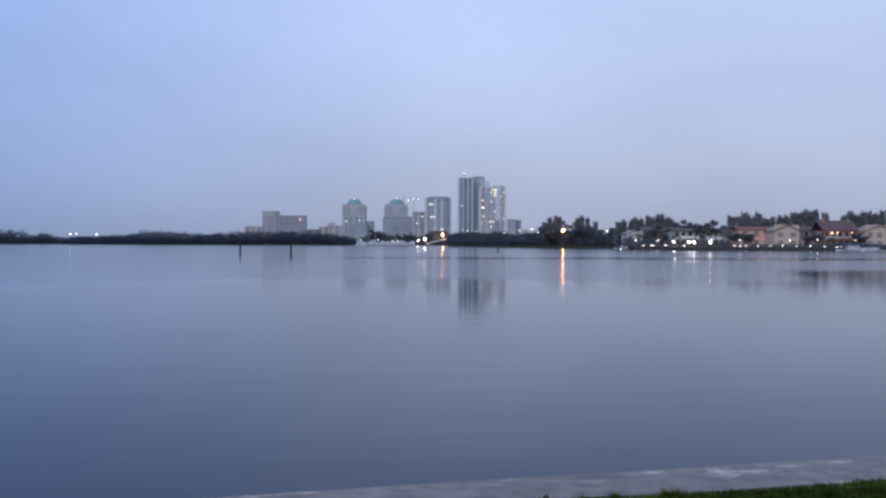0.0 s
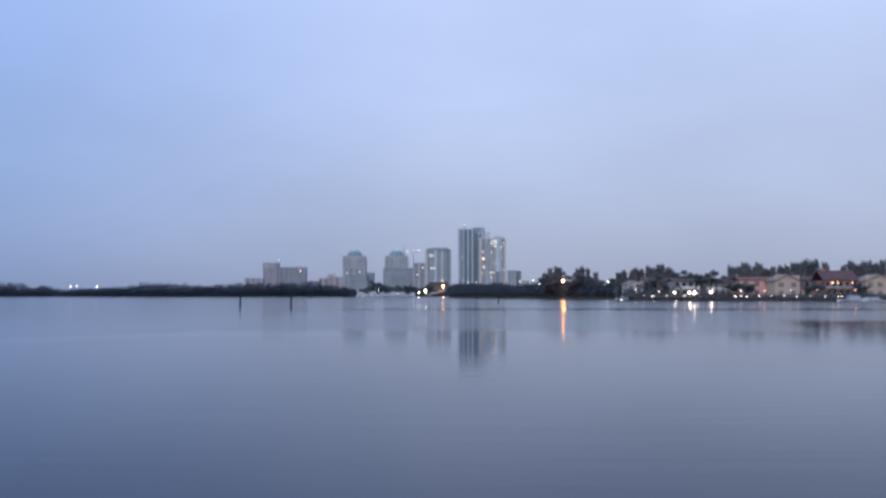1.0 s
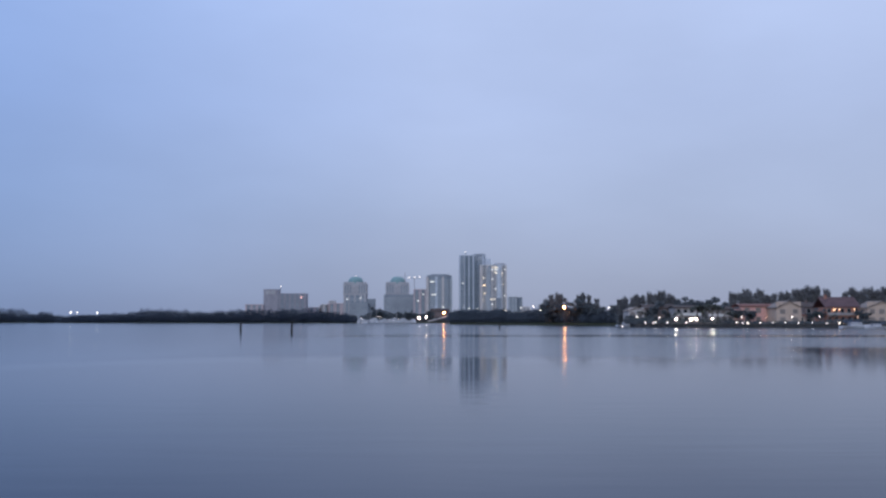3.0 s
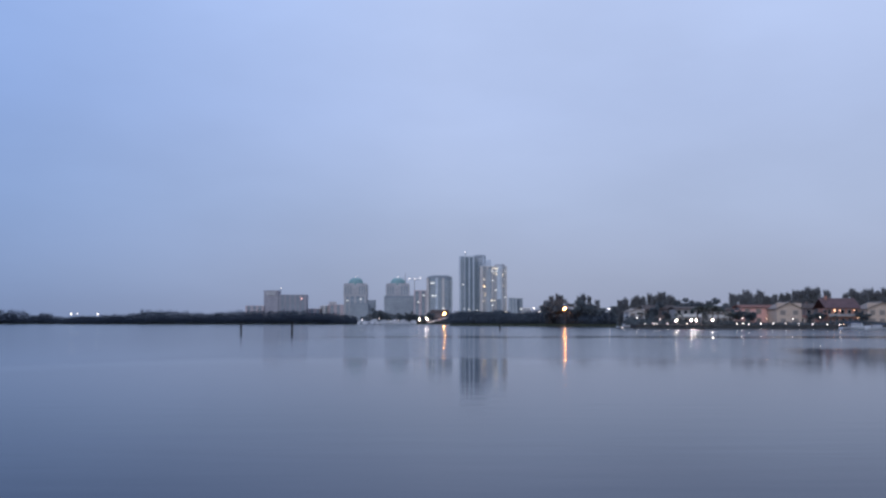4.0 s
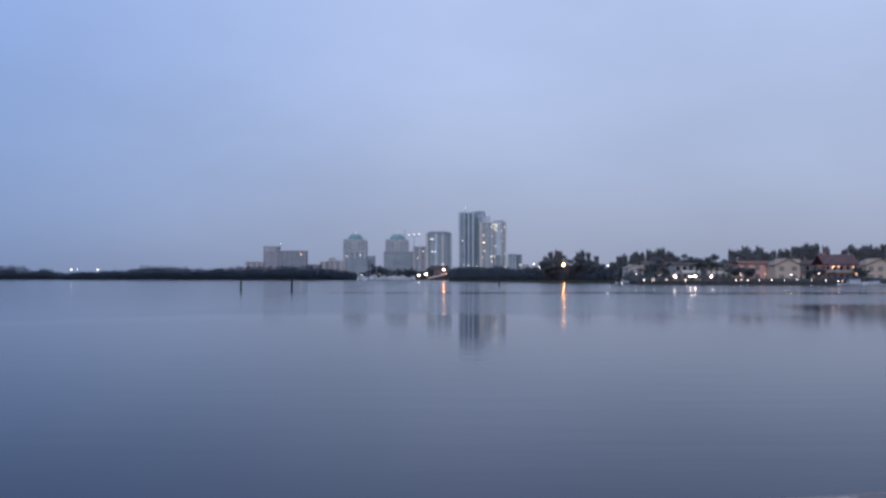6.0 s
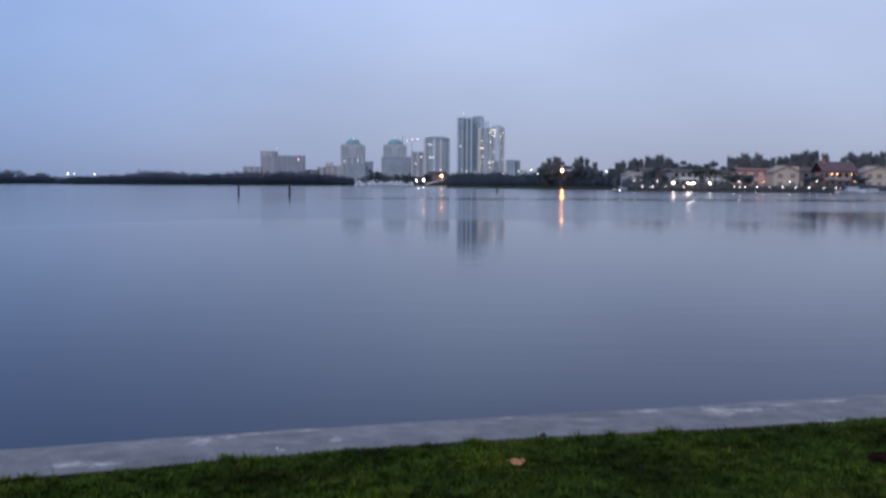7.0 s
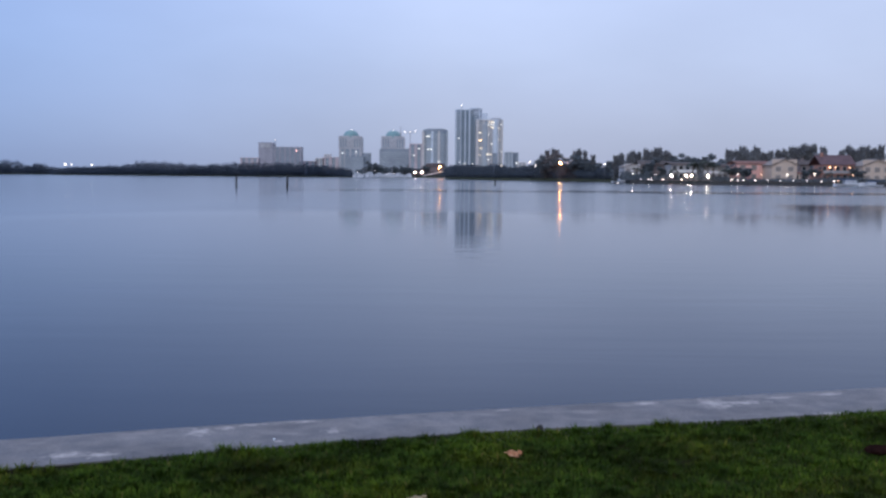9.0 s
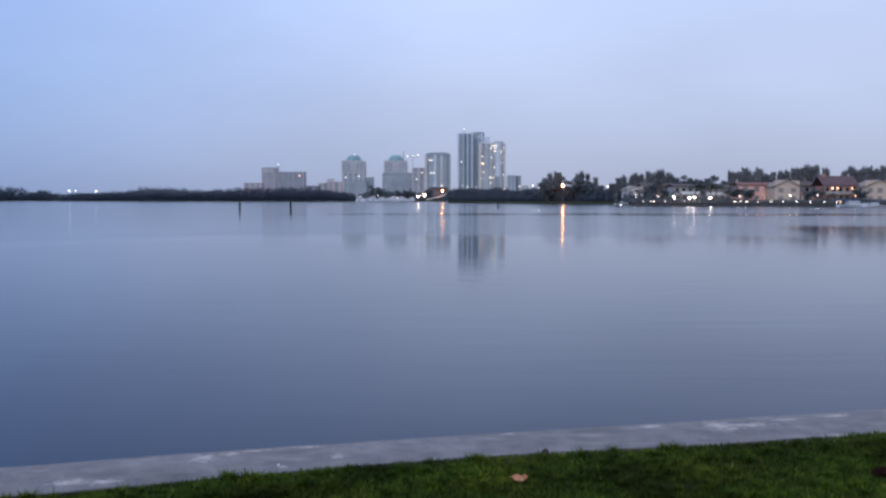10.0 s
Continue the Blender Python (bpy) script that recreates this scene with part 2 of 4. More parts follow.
def span(value, lo, hi, a=0.0, b=1.0):
    k = m.n.new("ShaderNodeMapRange")
    k.interpolation_type = "SMOOTHSTEP"
    for key, v in (("From Min", lo), ("From Max", hi), ("To Min", a), ("To Max", b)):
        k.inputs[key].default_value = v
    m.l.new(value, k.inputs["Value"])
    return k.outputs[0]


wob = m.noise(0.03, 3, (1.0, 0.6, 1))
edge = math_node("ADD", sep.outputs["Y"], math_node("MULTIPLY", math_node("SUBTRACT", wob, 0.5), 10.0))
edge = math_node("SUBTRACT", edge, span(sep.outputs["X"], 22.0, 32.0, 0.0, 22.0))
edge = math_node("ADD", edge, span(sep.outputs["X"], -30.0, -12.0, 15.0, 0.0))
ruffled = span(edge, 56.0, 67.0)
# IOR is stepped up over the ruffled part to brighten its reflection
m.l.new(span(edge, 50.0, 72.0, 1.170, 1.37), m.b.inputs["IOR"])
slick_y = math_node("ADD", sep.outputs["Y"], math_node("MULTIPLY", math_node("SUBTRACT", wob, 0.5), 14.0))
slick = math_node("MULTIPLY", span(slick_y, 133.0, 140.0), span(slick_y, 152.0, 160.0, 1.0, 0.0))
slick = math_node("MULTIPLY", slick, span(m.noise(0.02, 3, (1.0, 0.1, 1)), 0.32, 0.46))
slick = math_node("MULTIPLY", slick, span(sep.outputs["X"], -28.0, -6.0))
calm = math_node("SUBTRACT", 1.0, math_node("MULTIPLY", slick, 0.55))
m.l.new(math_node("MULTIPLY", math_node("ADD", math_node("MULTIPLY", ruffled, span(sep.outputs["X"], -22.0, -8.0, 0.05, 0.085)), 0.07), calm), m.b.inputs["Roughness"])
swell = m.noise(0.9, 3, (0.2, 1.0, 1.0))
ripple = m.noise(5.0, 3, (0.3, 1.0, 1.0))
m.bump(math_node("ADD", swell, math_node("MULTIPLY", ripple, 0.12)), 0.10, 0.06)
bump_node = m.b.inputs["Normal"].links[0].from_node
gust = span(m.noise(0.05, 3, (0.6, 1.0, 1.0)), 0.35, 0.65, 0.06, 0.15)
m.l.new(math_node("MULTIPLY", calm, gust), bump_node.inputs["Strength"])
M["water"] = m.m


# ------------------------------------------------ building helpers
def mesh_of(name, verts, faces, material):
    me = bpy.data.meshes.new(name)
    me.from_pydata([tuple(v) for v in verts], [], [tuple(f) for f in faces])
    me.materials.append(material)
    me.update()
    return me


def part(name, bm, material, parent=None, label="", at=None):
    me = bpy.data.meshes.new(name)
    bm.to_mesh(me)
    bm.free()
    me.materials.append(material)
    ob = new(name, me)
    if parent:
        ob.parent = parent
    if at:
        ob.location = at
    return tagged(ob, label)


def thing(name, at, label, category, group="", kind="", turn=0.0):
    ob = new(name)
    ob.location, ob.rotation_euler = at, (0, 0, radians(turn))
    return tagged(ob, label, category, group, kind)


def box(bm, x0, x1, y0, y1, z0, z1, bevel=0.0):
    r = bmesh.ops.create_cube(bm, size=1.0)["verts"]
    bmesh.ops.scale(bm, verts=r, vec=(x1 - x0, y1 - y0, z1 - z0))
    bmesh.ops.translate(bm, verts=r, vec=((x0 + x1) / 2, (y0 + y1) / 2, (z0 + z1) / 2))
    if bevel:
        bmesh.ops.bevel(bm, geom=list({e for v in r for e in v.link_edges}), offset=bevel, segments=2, affect="EDGES")
    return bm


def boxed(*a):
    return box(bmesh.new(), *a)


def prism(points, z0, z1):
    """An upright prism over a plan outline."""
    bm = bmesh.new()
    lo = [bm.verts.new((x, y, z0)) for x, y in points]
    hi = [bm.verts.new((x, y, z1)) for x, y in points]
    n = len(points)
    bm.faces.new(hi)
    bm.faces.new(lo[::-1])
    for i in range(n):
        bm.faces.new((lo[i], lo[(i + 1) % n], hi[(i + 1) % n], hi[i]))
    bmesh.ops.recalc_face_normals(bm, faces=bm.faces)
    return bm


def rod(bm, a, b, r0, r1, sides=8):
    a, b = Vector(a), Vector(b)
    d = b - a
    m4 = Matrix.Translation((a + b) / 2) @ d.to_track_quat("Z", "Y").to_matrix().to_4x4()
    bmesh.ops.create_cone(bm, cap_ends=True, segments=sides, radius1=r0, radius2=r1, depth=d.length, matrix=m4)
    return bm


def ball(r, detail=1, squash=1.0):
    bm = bmesh.new()
    bmesh.ops.create_icosphere(bm, subdivisions=detail, radius=r)
    bmesh.ops.scale(bm, verts=bm.verts, vec=(1, 1, squash))
    return bm


def leaf_cards(centres, size, rise=0.0, slim=0.45):
    """Many small bent leaf clumps, as vertices and faces, one folded quad at each centre."""
    n = len(centres)
    d = rng.normal(size=(n, 3))
    d[:, 2] = d[:, 2] * (1 - 0.4 * min(rise, 1)) + rise
    d /= np.linalg.norm(d, axis=1)[:, None]
    e = np.cross(d, rng.normal(size=(n, 3)))
    e /= np.linalg.norm(e, axis=1)[:, None]
    s = (size * rng.uniform(0.6, 1.4, n))[:, None]
    c = np.asarray(centres)
    v = np.stack([c - d * s, c + e * s * slim, c + d * s, c - e * s * slim], 1).reshape(-1, 3)
    f = np.arange(4 * n).reshape(-1, 4)
    return v, f


def big_mesh(name, verts, faces, material):
    """A mesh from arrays of vertices and equal-sided faces."""
    me = bpy.data.meshes.new(name)
    verts, faces = np.asarray(verts, np.float32), np.asarray(faces, np.int32)
    k = faces.shape[1]
    me.vertices.add(len(verts))
    me.vertices.foreach_set("co", verts.ravel())
    me.loops.add(faces.size)
    me.loops.foreach_set("vertex_index", faces.ravel())
    me.polygons.add(len(faces))
    me.polygons.foreach_set("loop_start", np.arange(0, faces.size, k, dtype=np.int32))
    me.update(calc_edges=True)
    me.validate()
    me.materials.append(material)
    return me


# ------------------------------------------------ water, lawn and seawall
bm = bmesh.new()
bmesh.ops.create_grid(bm, x_segments=8, y_segments=8, size=4800)
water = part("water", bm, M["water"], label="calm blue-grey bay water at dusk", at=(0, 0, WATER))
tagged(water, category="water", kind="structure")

SLOPE = 0.252           # the seawall runs slightly away to one side


def wall_y(x, off=0.0):
    return 5.55 + SLOPE * x + off - 0.045 * np.maximum(0.0, -0.9 - np.maximum(x, -9.0))


def turf_edge(x):
    """How far the turf stops short of the seawall line."""
    return -0.015 - 0.08 * np.clip((x - 0.7) / 1.0, 0, 1) - 0.07 * np.clip((-0.4 - x) / 1.2, 0, 1)


lawn = part("ground", prism([(-260, wall_y(-260)), (-260, -300), (260, -300), (260, wall_y(260))], -3.0, 0.0), M["turf"],
            label="level lawn ground behind the concrete seawall")
tagged(lawn, category="lawn", kind="structure")

# cap: one long casting with a slightly worn edge, and the wall under it
bm = bmesh.new()
xs = np.concatenate([[-260, -120, -60, -30], np.arange(-16, 16.01, 0.16), [30, 60, 120, 260]])
prev = None
for x in xs:
    wob_o = 0.012 * noise.noise((x * 0.9, 0, 0)) + 0.007 * noise.noise((x * 4.1, 3, 0))
    top = 0.004 * noise.noise((x * 2.0, 7, 0))
    ring = [bm.verts.new((x, wall_y(x, o), z)) for o, z in ((turf_edge(x), -0.35), (turf_edge(x), 0.012 + top), (0.30, 0.015 + top),
                                                           (0.528 + wob_o, 0.010 + top), (0.55 + wob_o, -0.014), (0.55 + wob_o, -0.30))]
    if prev:
        for i in range(5):
            bm.faces.new((prev[i], ring[i], ring[i + 1], prev[i + 1]))
    prev = ring
bmesh.ops.recalc_face_normals(bm, faces=bm.faces)
for f in bm.faces:
    if f.normal.z < -0.5:
        f.normal_flip()
cap = part("seawall_cap", bm, M["cap"], label="weathered pale concrete seawall cap with white scuffs")
tagged(cap, category="seawall", kind="structure")
wall = part("seawall_face", prism([(-260, wall_y(-260, 0.0)), (260, wall_y(260, 0.0)), (260, wall_y(260, 0.45)), (-260, wall_y(-260, 0.45))], -3.0, -0.28),
            M["darkwall"], label="dark stained concrete seawall under its cap")
tagged(wall, category="seawall", kind="structure")

soil = part("soil_strip", prism([(-9, wall_y(-9, -0.36)), (-2.4, wall_y(-2.4, -0.36)), (-1.5, wall_y(-1.5, -0.06)), (-1.5, wall_y(-1.5, -0.02)), (-9, wall_y(-9, -0.02))], -0.05, 0.004), M["soil"],
            label="bare dark soil along the seawall cap")
tagged(soil, category="soil", kind="structure")


def grass_patch(x0, x1, y0, count, height, width):
    """Bent tapered blades of turf between y0 and the seawall."""
    x = rng.uniform(x0, x1, count)
    ragged = np.array([0.03 * noise.noise((a * 1.7, 0, 5)) + 0.02 * noise.noise((a * 7.0, 0, 9)) for a in x])
    limit = wall_y(x, turf_edge(x)) + ragged - 0.15 * np.clip((-1.72 - x) / 0.5, 0, 1)
    y = y0 + (limit - y0) * rng.uniform(0, 1, count)
    bare = np.zeros(count)
    for bx, by, rx, ry in ((1.05, 4.34, 0.6, 0.13), (0.3, 4.38, 0.3, 0.1), (2.15, 4.42, 0.5, 0.13), (0.95, 4.62, 0.10, 0.05), (1.45, 4.70, 0.14, 0.05), (1.9, 5.02, 0.10, 0.04), (-0.6, 4.42, 0.2, 0.05), (1.0, 5.30, 0.12, 0.05), (2.45, 5.22, 0.16, 0.08), (0.62, 5.14, 0.16, 0.05),
                           (1.35, 5.05, 0.3, 0.07), (-0.15, 4.33, 0.3, 0.06), (-1.5, 4.3, 0.3, 0.08), (1.75, 5.45, 0.22, 0.05)):
        bare = np.maximum(bare, np.exp(-((x - bx) / rx) ** 2 - ((y - by) / ry) ** 2))
    stay = rng.uniform(0, 1, count) > bare * 0.92
    x, y, bare, limit = x[stay], y[stay], bare[stay], limit[stay]
    count = len(x)
    clump = np.array([noise.noise((a * 2.2, b * 2.2, 0)) for a, b in zip(x, y)])
    h = height * rng.uniform(0.45, 1.2, count) * (1 + 0.45 * clump)
    edge = np.clip((limit - y) / 0.25, 0.0, 1.0)
    tufts = np.array([max(0.0, noise.noise((a * 3.1, 4, 2)) + 0.6 * noise.noise((a * 11.0, 1, 6))) for a in x])
    h *= (0.75 + 0.25 * edge) * (1 - 0.45 * bare) * (1 + 1.1 * tufts * (1 - edge))
    a = rng.uniform(0, 2 * np.pi, count)
    lean = rng.uniform(0.2, 1.1, count) * h
    side = np.stack([np.cos(a), np.sin(a), 0 * a], 1) * (width * rng.uniform(0.6, 1.3, count))[:, None] / 2
    out = np.stack([-np.sin(a), np.cos(a), 0 * a], 1)
    base = np.stack([x, y, 0 * x - 0.004], 1)
    up = np.array([0, 0, 1.0])
    mid = base + up * (h * 0.62)[:, None] + out * (lean * 0.3)[:, None]
    tip = base + up * h[:, None] * 0.95 + out * lean[:, None]
    v = np.stack([base - side, base + side, mid + side * 0.8, mid - side * 0.8, tip + side * 0.12, tip - side * 0.12], 1).reshape(-1, 3)
    i = 6 * np.arange(count)[:, None]
    f = np.concatenate([i + np.array([[0, 1, 2, 3]]), i + np.array([[3, 2, 4, 5]])], 1).reshape(-1, 4)
    return v, f


v, f = grass_patch(-3.6, 4.2, 3.5, 190000, 0.036, 0.0052)
grass = new("grass", big_mesh("grass", v, f, M["blade"]))
tagged(grass, "short green turf with straw and dark patches", "grass", kind="stuff")
def grass_tufts(count, blades):
    """Coarser clumps that stand a little over the mown turf."""
    cx = rng.uniform(-3.2, 4.0, count)
    cy = 4.0 + (wall_y(cx, turf_edge(cx)) - 0.02 - 4.0) * rng.uniform(0, 1, count) ** 0.8
    cx, cy, size = (np.repeat(q, blades) for q in (cx, cy, rng.uniform(0.5, 1.0, count)))
    n = count * blades
    a, away = rng.uniform(0, 2 * np.pi, n), np.abs(rng.normal(size=n)) * 0.03 * size
    out = np.stack([np.cos(a), np.sin(a), 0 * a], 1)
    side = np.stack([-np.sin(a), np.cos(a), 0 * a], 1) * 0.0032
    h = rng.uniform(0.035, 0.068, n) * size
    base = np.stack([cx, cy, 0 * cx - 0.004], 1) + out * away[:, None]
    up = np.array([0, 0, 1.0])
    mid = base + up * (h * 0.65)[:, None] + out * (h * 0.2)[:, None]
    tip = base + up * h[:, None] + out * (h * rng.uniform(0.3, 0.9, n))[:, None]
    v = np.stack([base - side, base + side, mid + side * 0.8, mid - side * 0.8, tip + side * 0.12, tip - side * 0.12], 1).reshape(-1, 3)
    i = 6 * np.arange(n)[:, None]
    return v, np.concatenate([i + np.array([[0, 1, 2, 3]]), i + np.array([[3, 2, 4, 5]])], 1).reshape(-1, 4)


v, f = grass_tufts(420, 60)
tuft_ob = new("grass_tufts", big_mesh("grass_tufts", v, f, M["blade"]))
tagged(tuft_ob, "coarse darker tufts standing over the short turf", "grass", kind="stuff")
v, f = grass_patch(-8, 8, -5, 220000, 0.045, 0.020)
keep = (v[::6, 0] < -3.6) | (v[::6, 0] > 4.2) | (v[::6, 1] < 3.5)
sel = np.nonzero(keep)[0]
v2 = v.reshape(-1, 6, 3)[sel].reshape(-1, 3)
i = 6 * np.arange(len(sel))[:, None]
f2 = np.concatenate([i + np.array([[0, 1, 2, 3]]), i + np.array([[3, 2, 4, 5]])], 1).reshape(-1, 4)
outer = new("grass", big_mesh("grass", v2, f2, M["blade"]))
tagged(outer, "thinner green turf farther along the lawn", "grass", kind="stuff")


# ------------------------------------------------ far shores
def land(name, outline, top, label):
    ob = part(name, prism(outline, -3.0, top), M["shore"], label=label)
    return tagged(ob, category="shore", kind="structure")


land("shore_island", [(-849.22, 850), (-345.94, 850), (-366.29, 905), (-999.08, 1000)], -0.35, "low dark mangrove island ground")
land("shore_spit", [(-318.71, 792), (-69.89, 778), (-75.83, 830), (-363.09, 900)], -0.35, "low dark mangrove spit ground")
land("shore_town", [(-1049.04, 1060), (-90.18, 1000), (8.54, 900), (382.31, 900), (1077.4, 1000),
                    (2801.23, 2600), (-2597.62, 2600)], 0.6, "low land under the distant town")
land("shore_marina", [(-84, 886), (12, 886), (12, 899), (-86, 1003)], 0.25, "low quay ground behind the moored boats")
land("shore_point", [(4.32, 562), (33.86, 493), (79.3, 410), (67.17, 332), (96.43, 315), (160.32, 295),
                     (328.61, 305), (968.58, 899), (6.93, 899)], 0.25, "low wooded shore ground behind the houses")


def thicket(name, spots, size, material, label, category="thicket", leaves=130):
    """Dense growth from many uneven crowns. spots: x, y, ground, height, spread."""
    vs, fs, n0 = [], [], 0
    for x, y, z, h, s in spots:
        n = leaves
        u = rng.normal(size=(n, 3))
        u /= np.linalg.norm(u, axis=1)[:, None]
        r = rng.uniform(0.45, 1.0, n)[:, None] ** 0.6 * (1 + 0.12 * np.sin(u[:, :1] * 5 + x) * np.cos(u[:, 1:2] * 4 + y))
        c = np.array([x, y, z + h * 0.5]) + u * r * np.array([s, s, h * 0.52])
        c[:, 2] = np.maximum(c[:, 2], z + 0.1)
        v, f = leaf_cards(c, size)
        vs.append(v)
        fs.append(f + n0)
        n0 += len(v)
    ob = new(name, big_mesh(name, np.concatenate(vs), np.concatenate(fs), material))
    return tagged(ob, label, category, kind="stuff")


def row_of_crowns(x0, y0, x1, y1, ground, heights, spread, deep, step):
    """Crowns along a line, heights given as a few knots."""
    n = int(math.hypot(x1 - x0, y1 - y0) / step)
    out = []
    for row in range(3):
        for i in range(n):
            t = (i + rng.uniform(0, 1)) / n
            h = float(np.interp(t, np.linspace(0, 1, len(heights)), heights))
            k = (0.55, 0.85, 1.0)[row]
            out.append((x0 + (x1 - x0) * t, y0 + (y1 - y0) * t + deep * (row + rng.uniform(0, 0.8)), ground,
                        h * k * rng.uniform(0.85, 1.02) * (1 + 0.13 * noise.noise((t * n * step * 0.07, row, x0))), spread * rng.uniform(0.75, 1.3)))
    return out


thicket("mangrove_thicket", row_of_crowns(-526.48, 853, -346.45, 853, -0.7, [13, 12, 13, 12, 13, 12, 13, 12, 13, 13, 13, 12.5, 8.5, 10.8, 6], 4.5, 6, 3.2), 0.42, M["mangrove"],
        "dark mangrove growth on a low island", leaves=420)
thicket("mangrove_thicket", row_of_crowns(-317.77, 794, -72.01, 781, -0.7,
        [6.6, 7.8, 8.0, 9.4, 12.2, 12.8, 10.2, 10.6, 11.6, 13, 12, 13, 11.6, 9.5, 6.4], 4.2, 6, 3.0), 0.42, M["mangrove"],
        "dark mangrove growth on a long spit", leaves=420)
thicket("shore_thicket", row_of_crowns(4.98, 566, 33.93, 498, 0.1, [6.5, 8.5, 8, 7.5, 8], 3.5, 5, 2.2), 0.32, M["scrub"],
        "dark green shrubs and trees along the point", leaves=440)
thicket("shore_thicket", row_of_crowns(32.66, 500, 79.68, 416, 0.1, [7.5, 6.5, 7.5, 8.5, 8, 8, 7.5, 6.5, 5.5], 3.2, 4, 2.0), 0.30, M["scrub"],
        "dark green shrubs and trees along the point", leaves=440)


# ------------------------------------------------ distant towers
def tower(name, label, cx, depth, width, thick, height, style, turn=0.0, ground=0.6, group="distant towers", balconies=()):
    """A storeyed block: glazed core, floor slabs, upright piers, parapet. style: wall, slab and pier materials,
    pier places as (from, to) in shares of the width, storey height."""
    t = thing(name, (cx, depth, ground), label, "building", group, turn=turn)
    wall_m, slab_m, pier_m, piers, storey = style
    w = width / 2
    part("core", boxed(-w + 0.5, w - 0.5, 0.6, thick - 0.6, 0, height - 0.4), wall_m, t)
    n = max(2, int(height / storey))
    slab = boxed(-w + 0.1, w - 0.1, 0.15, thick - 0.15, -0.45, 0.45)
    first = part("floor_slab", slab, slab_m, t, at=(0, 0, storey))
    for i in range(2, n):
        ob = new("floor_slab", first.data)
        ob.parent, ob.location = t, (0, 0, i * storey)
    for a, b in piers:
        part("pier", boxed(-w + a * width, -w + b * width, -0.25, thick + 0.25, 0, height - 0.2), pier_m, t)
    for a, b in balconies:
        shape = boxed(-w + a * width, -w + b * width, -1.3, 0.2, -0.3, 0.0)
        box(shape, -w + a * width, -w + b * width, -1.3, -1.15, 0.0, 1.1)
        model = part("balcony", shape, pier_m, t, at=(0, 0, storey))
        for i in range(2, n):
            ob = new("balcony", model.data)
            ob.parent, ob.location = t, (0, 0, i * storey)
    part("parapet", boxed(-w - 0.1, w + 0.1, -0.1, thick + 0.1, height - 1.2, height), pier_m, t)
    return t


def windows(t, spots, material, w=2.4, h=1.8, name="window"):
    """Lit rooms on a front: shares of x and metres up."""
    for x, z in spots:
        part(name, boxed(x - w / 2, x + w / 2, -0.35, 0.1, z - h / 2, z + h / 2), material, t, "lit window")


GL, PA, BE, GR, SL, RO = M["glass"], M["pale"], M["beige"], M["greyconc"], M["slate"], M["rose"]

# tall slab with its lower neighbour
D = 1400
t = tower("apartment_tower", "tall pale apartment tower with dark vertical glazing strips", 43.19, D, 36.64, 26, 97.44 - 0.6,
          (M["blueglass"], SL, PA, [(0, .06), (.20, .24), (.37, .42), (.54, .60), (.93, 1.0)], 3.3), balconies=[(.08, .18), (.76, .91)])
part("penthouse", prism([(11.5 + 9.5 * math.copysign(abs(math.cos(a)) ** 0.7, math.cos(a)), 10.5 + 11.5 * math.sin(a)) for a in np.linspace(0, 2 * np.pi, 25)[:-1]], 88.4, 98.0), SL, t, "dark rounded penthouse")
part("penthouse_roof", prism([(11.5 + 7.5 * math.cos(a), 10.5 + 9 * math.sin(a)) for a in np.linspace(0, 2 * np.pi, 25)[:-1]], 98.0, 99.0), PA, t)
part("roof_mast", rod(bmesh.new(), (-9, 6, 97.02 - 2), (-9, 6, 102.46), 0.5, 0.3), M["metal"], t)
part("roof_light", ball(0.6), M["lamp_far"], t, "white roof light", at=(-9, 6, 103.0))
part("roof_step", boxed(19, 29, 3, 24, 0, 92.42 - 0.6), PA, t)
windows(t, [(-12, 20), (-4, 18), (8, 17.5), (-13, 55)], M["lit_pale"], 2.5, 1.5)
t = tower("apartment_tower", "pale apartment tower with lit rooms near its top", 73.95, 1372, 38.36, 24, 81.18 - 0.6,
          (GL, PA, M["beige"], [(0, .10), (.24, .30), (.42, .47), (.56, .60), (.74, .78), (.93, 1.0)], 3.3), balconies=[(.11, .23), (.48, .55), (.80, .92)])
part("crown", prism([(9 + 8.5 * math.cos(a) * 1.05, 10 + 11 * math.sin(a)) for a in np.linspace(0, 2 * np.pi, 20)[:-1]], 0, 82.0 - 0.4), M["pale"], t)
for k, z0, z1 in ((0.9, 0.0, 1.0), (0.72, 1.0, 1.8)):
    part("crown_tier", prism([(9 + 8.9 * k * math.cos(a), 10 + 11 * k * math.sin(a)) for a in np.linspace(0, 2 * np.pi, 20)[:-1]],
                             82.0 - 0.4 + z0, 82.0 - 0.4 + z1), M["stonegrey"], t)
part("recess", boxed(-11.5, -5.5, -0.5, 2, 4, 75.46 - 0.6), GR, t)
windows(t, [(-14, 51), (-14, 62), (-13, 40), (-12, 39), (4, 69), (0, 77), (3, 77), (1, 70), (12, 66), (13, 69), (-3, 31), (1, 31), (17, 15),
            (-14, 30), (6, 77), (14, 53), (-13, 51)], M["lit"], 2.6, 1.8)
windows(t, [(-2, 73.5), (2, 73.5), (5, 73.5), (16, 73.5), (15, 60), (-1, 60), (3, 46), (9, 40), (16, 36), (-2, 24), (-7, 20), (9, 24)], M["lit_pale"], 2.2, 1.5)
part("annex", boxed(4, 10, -2.5, 0, 0, 33), SL, t)

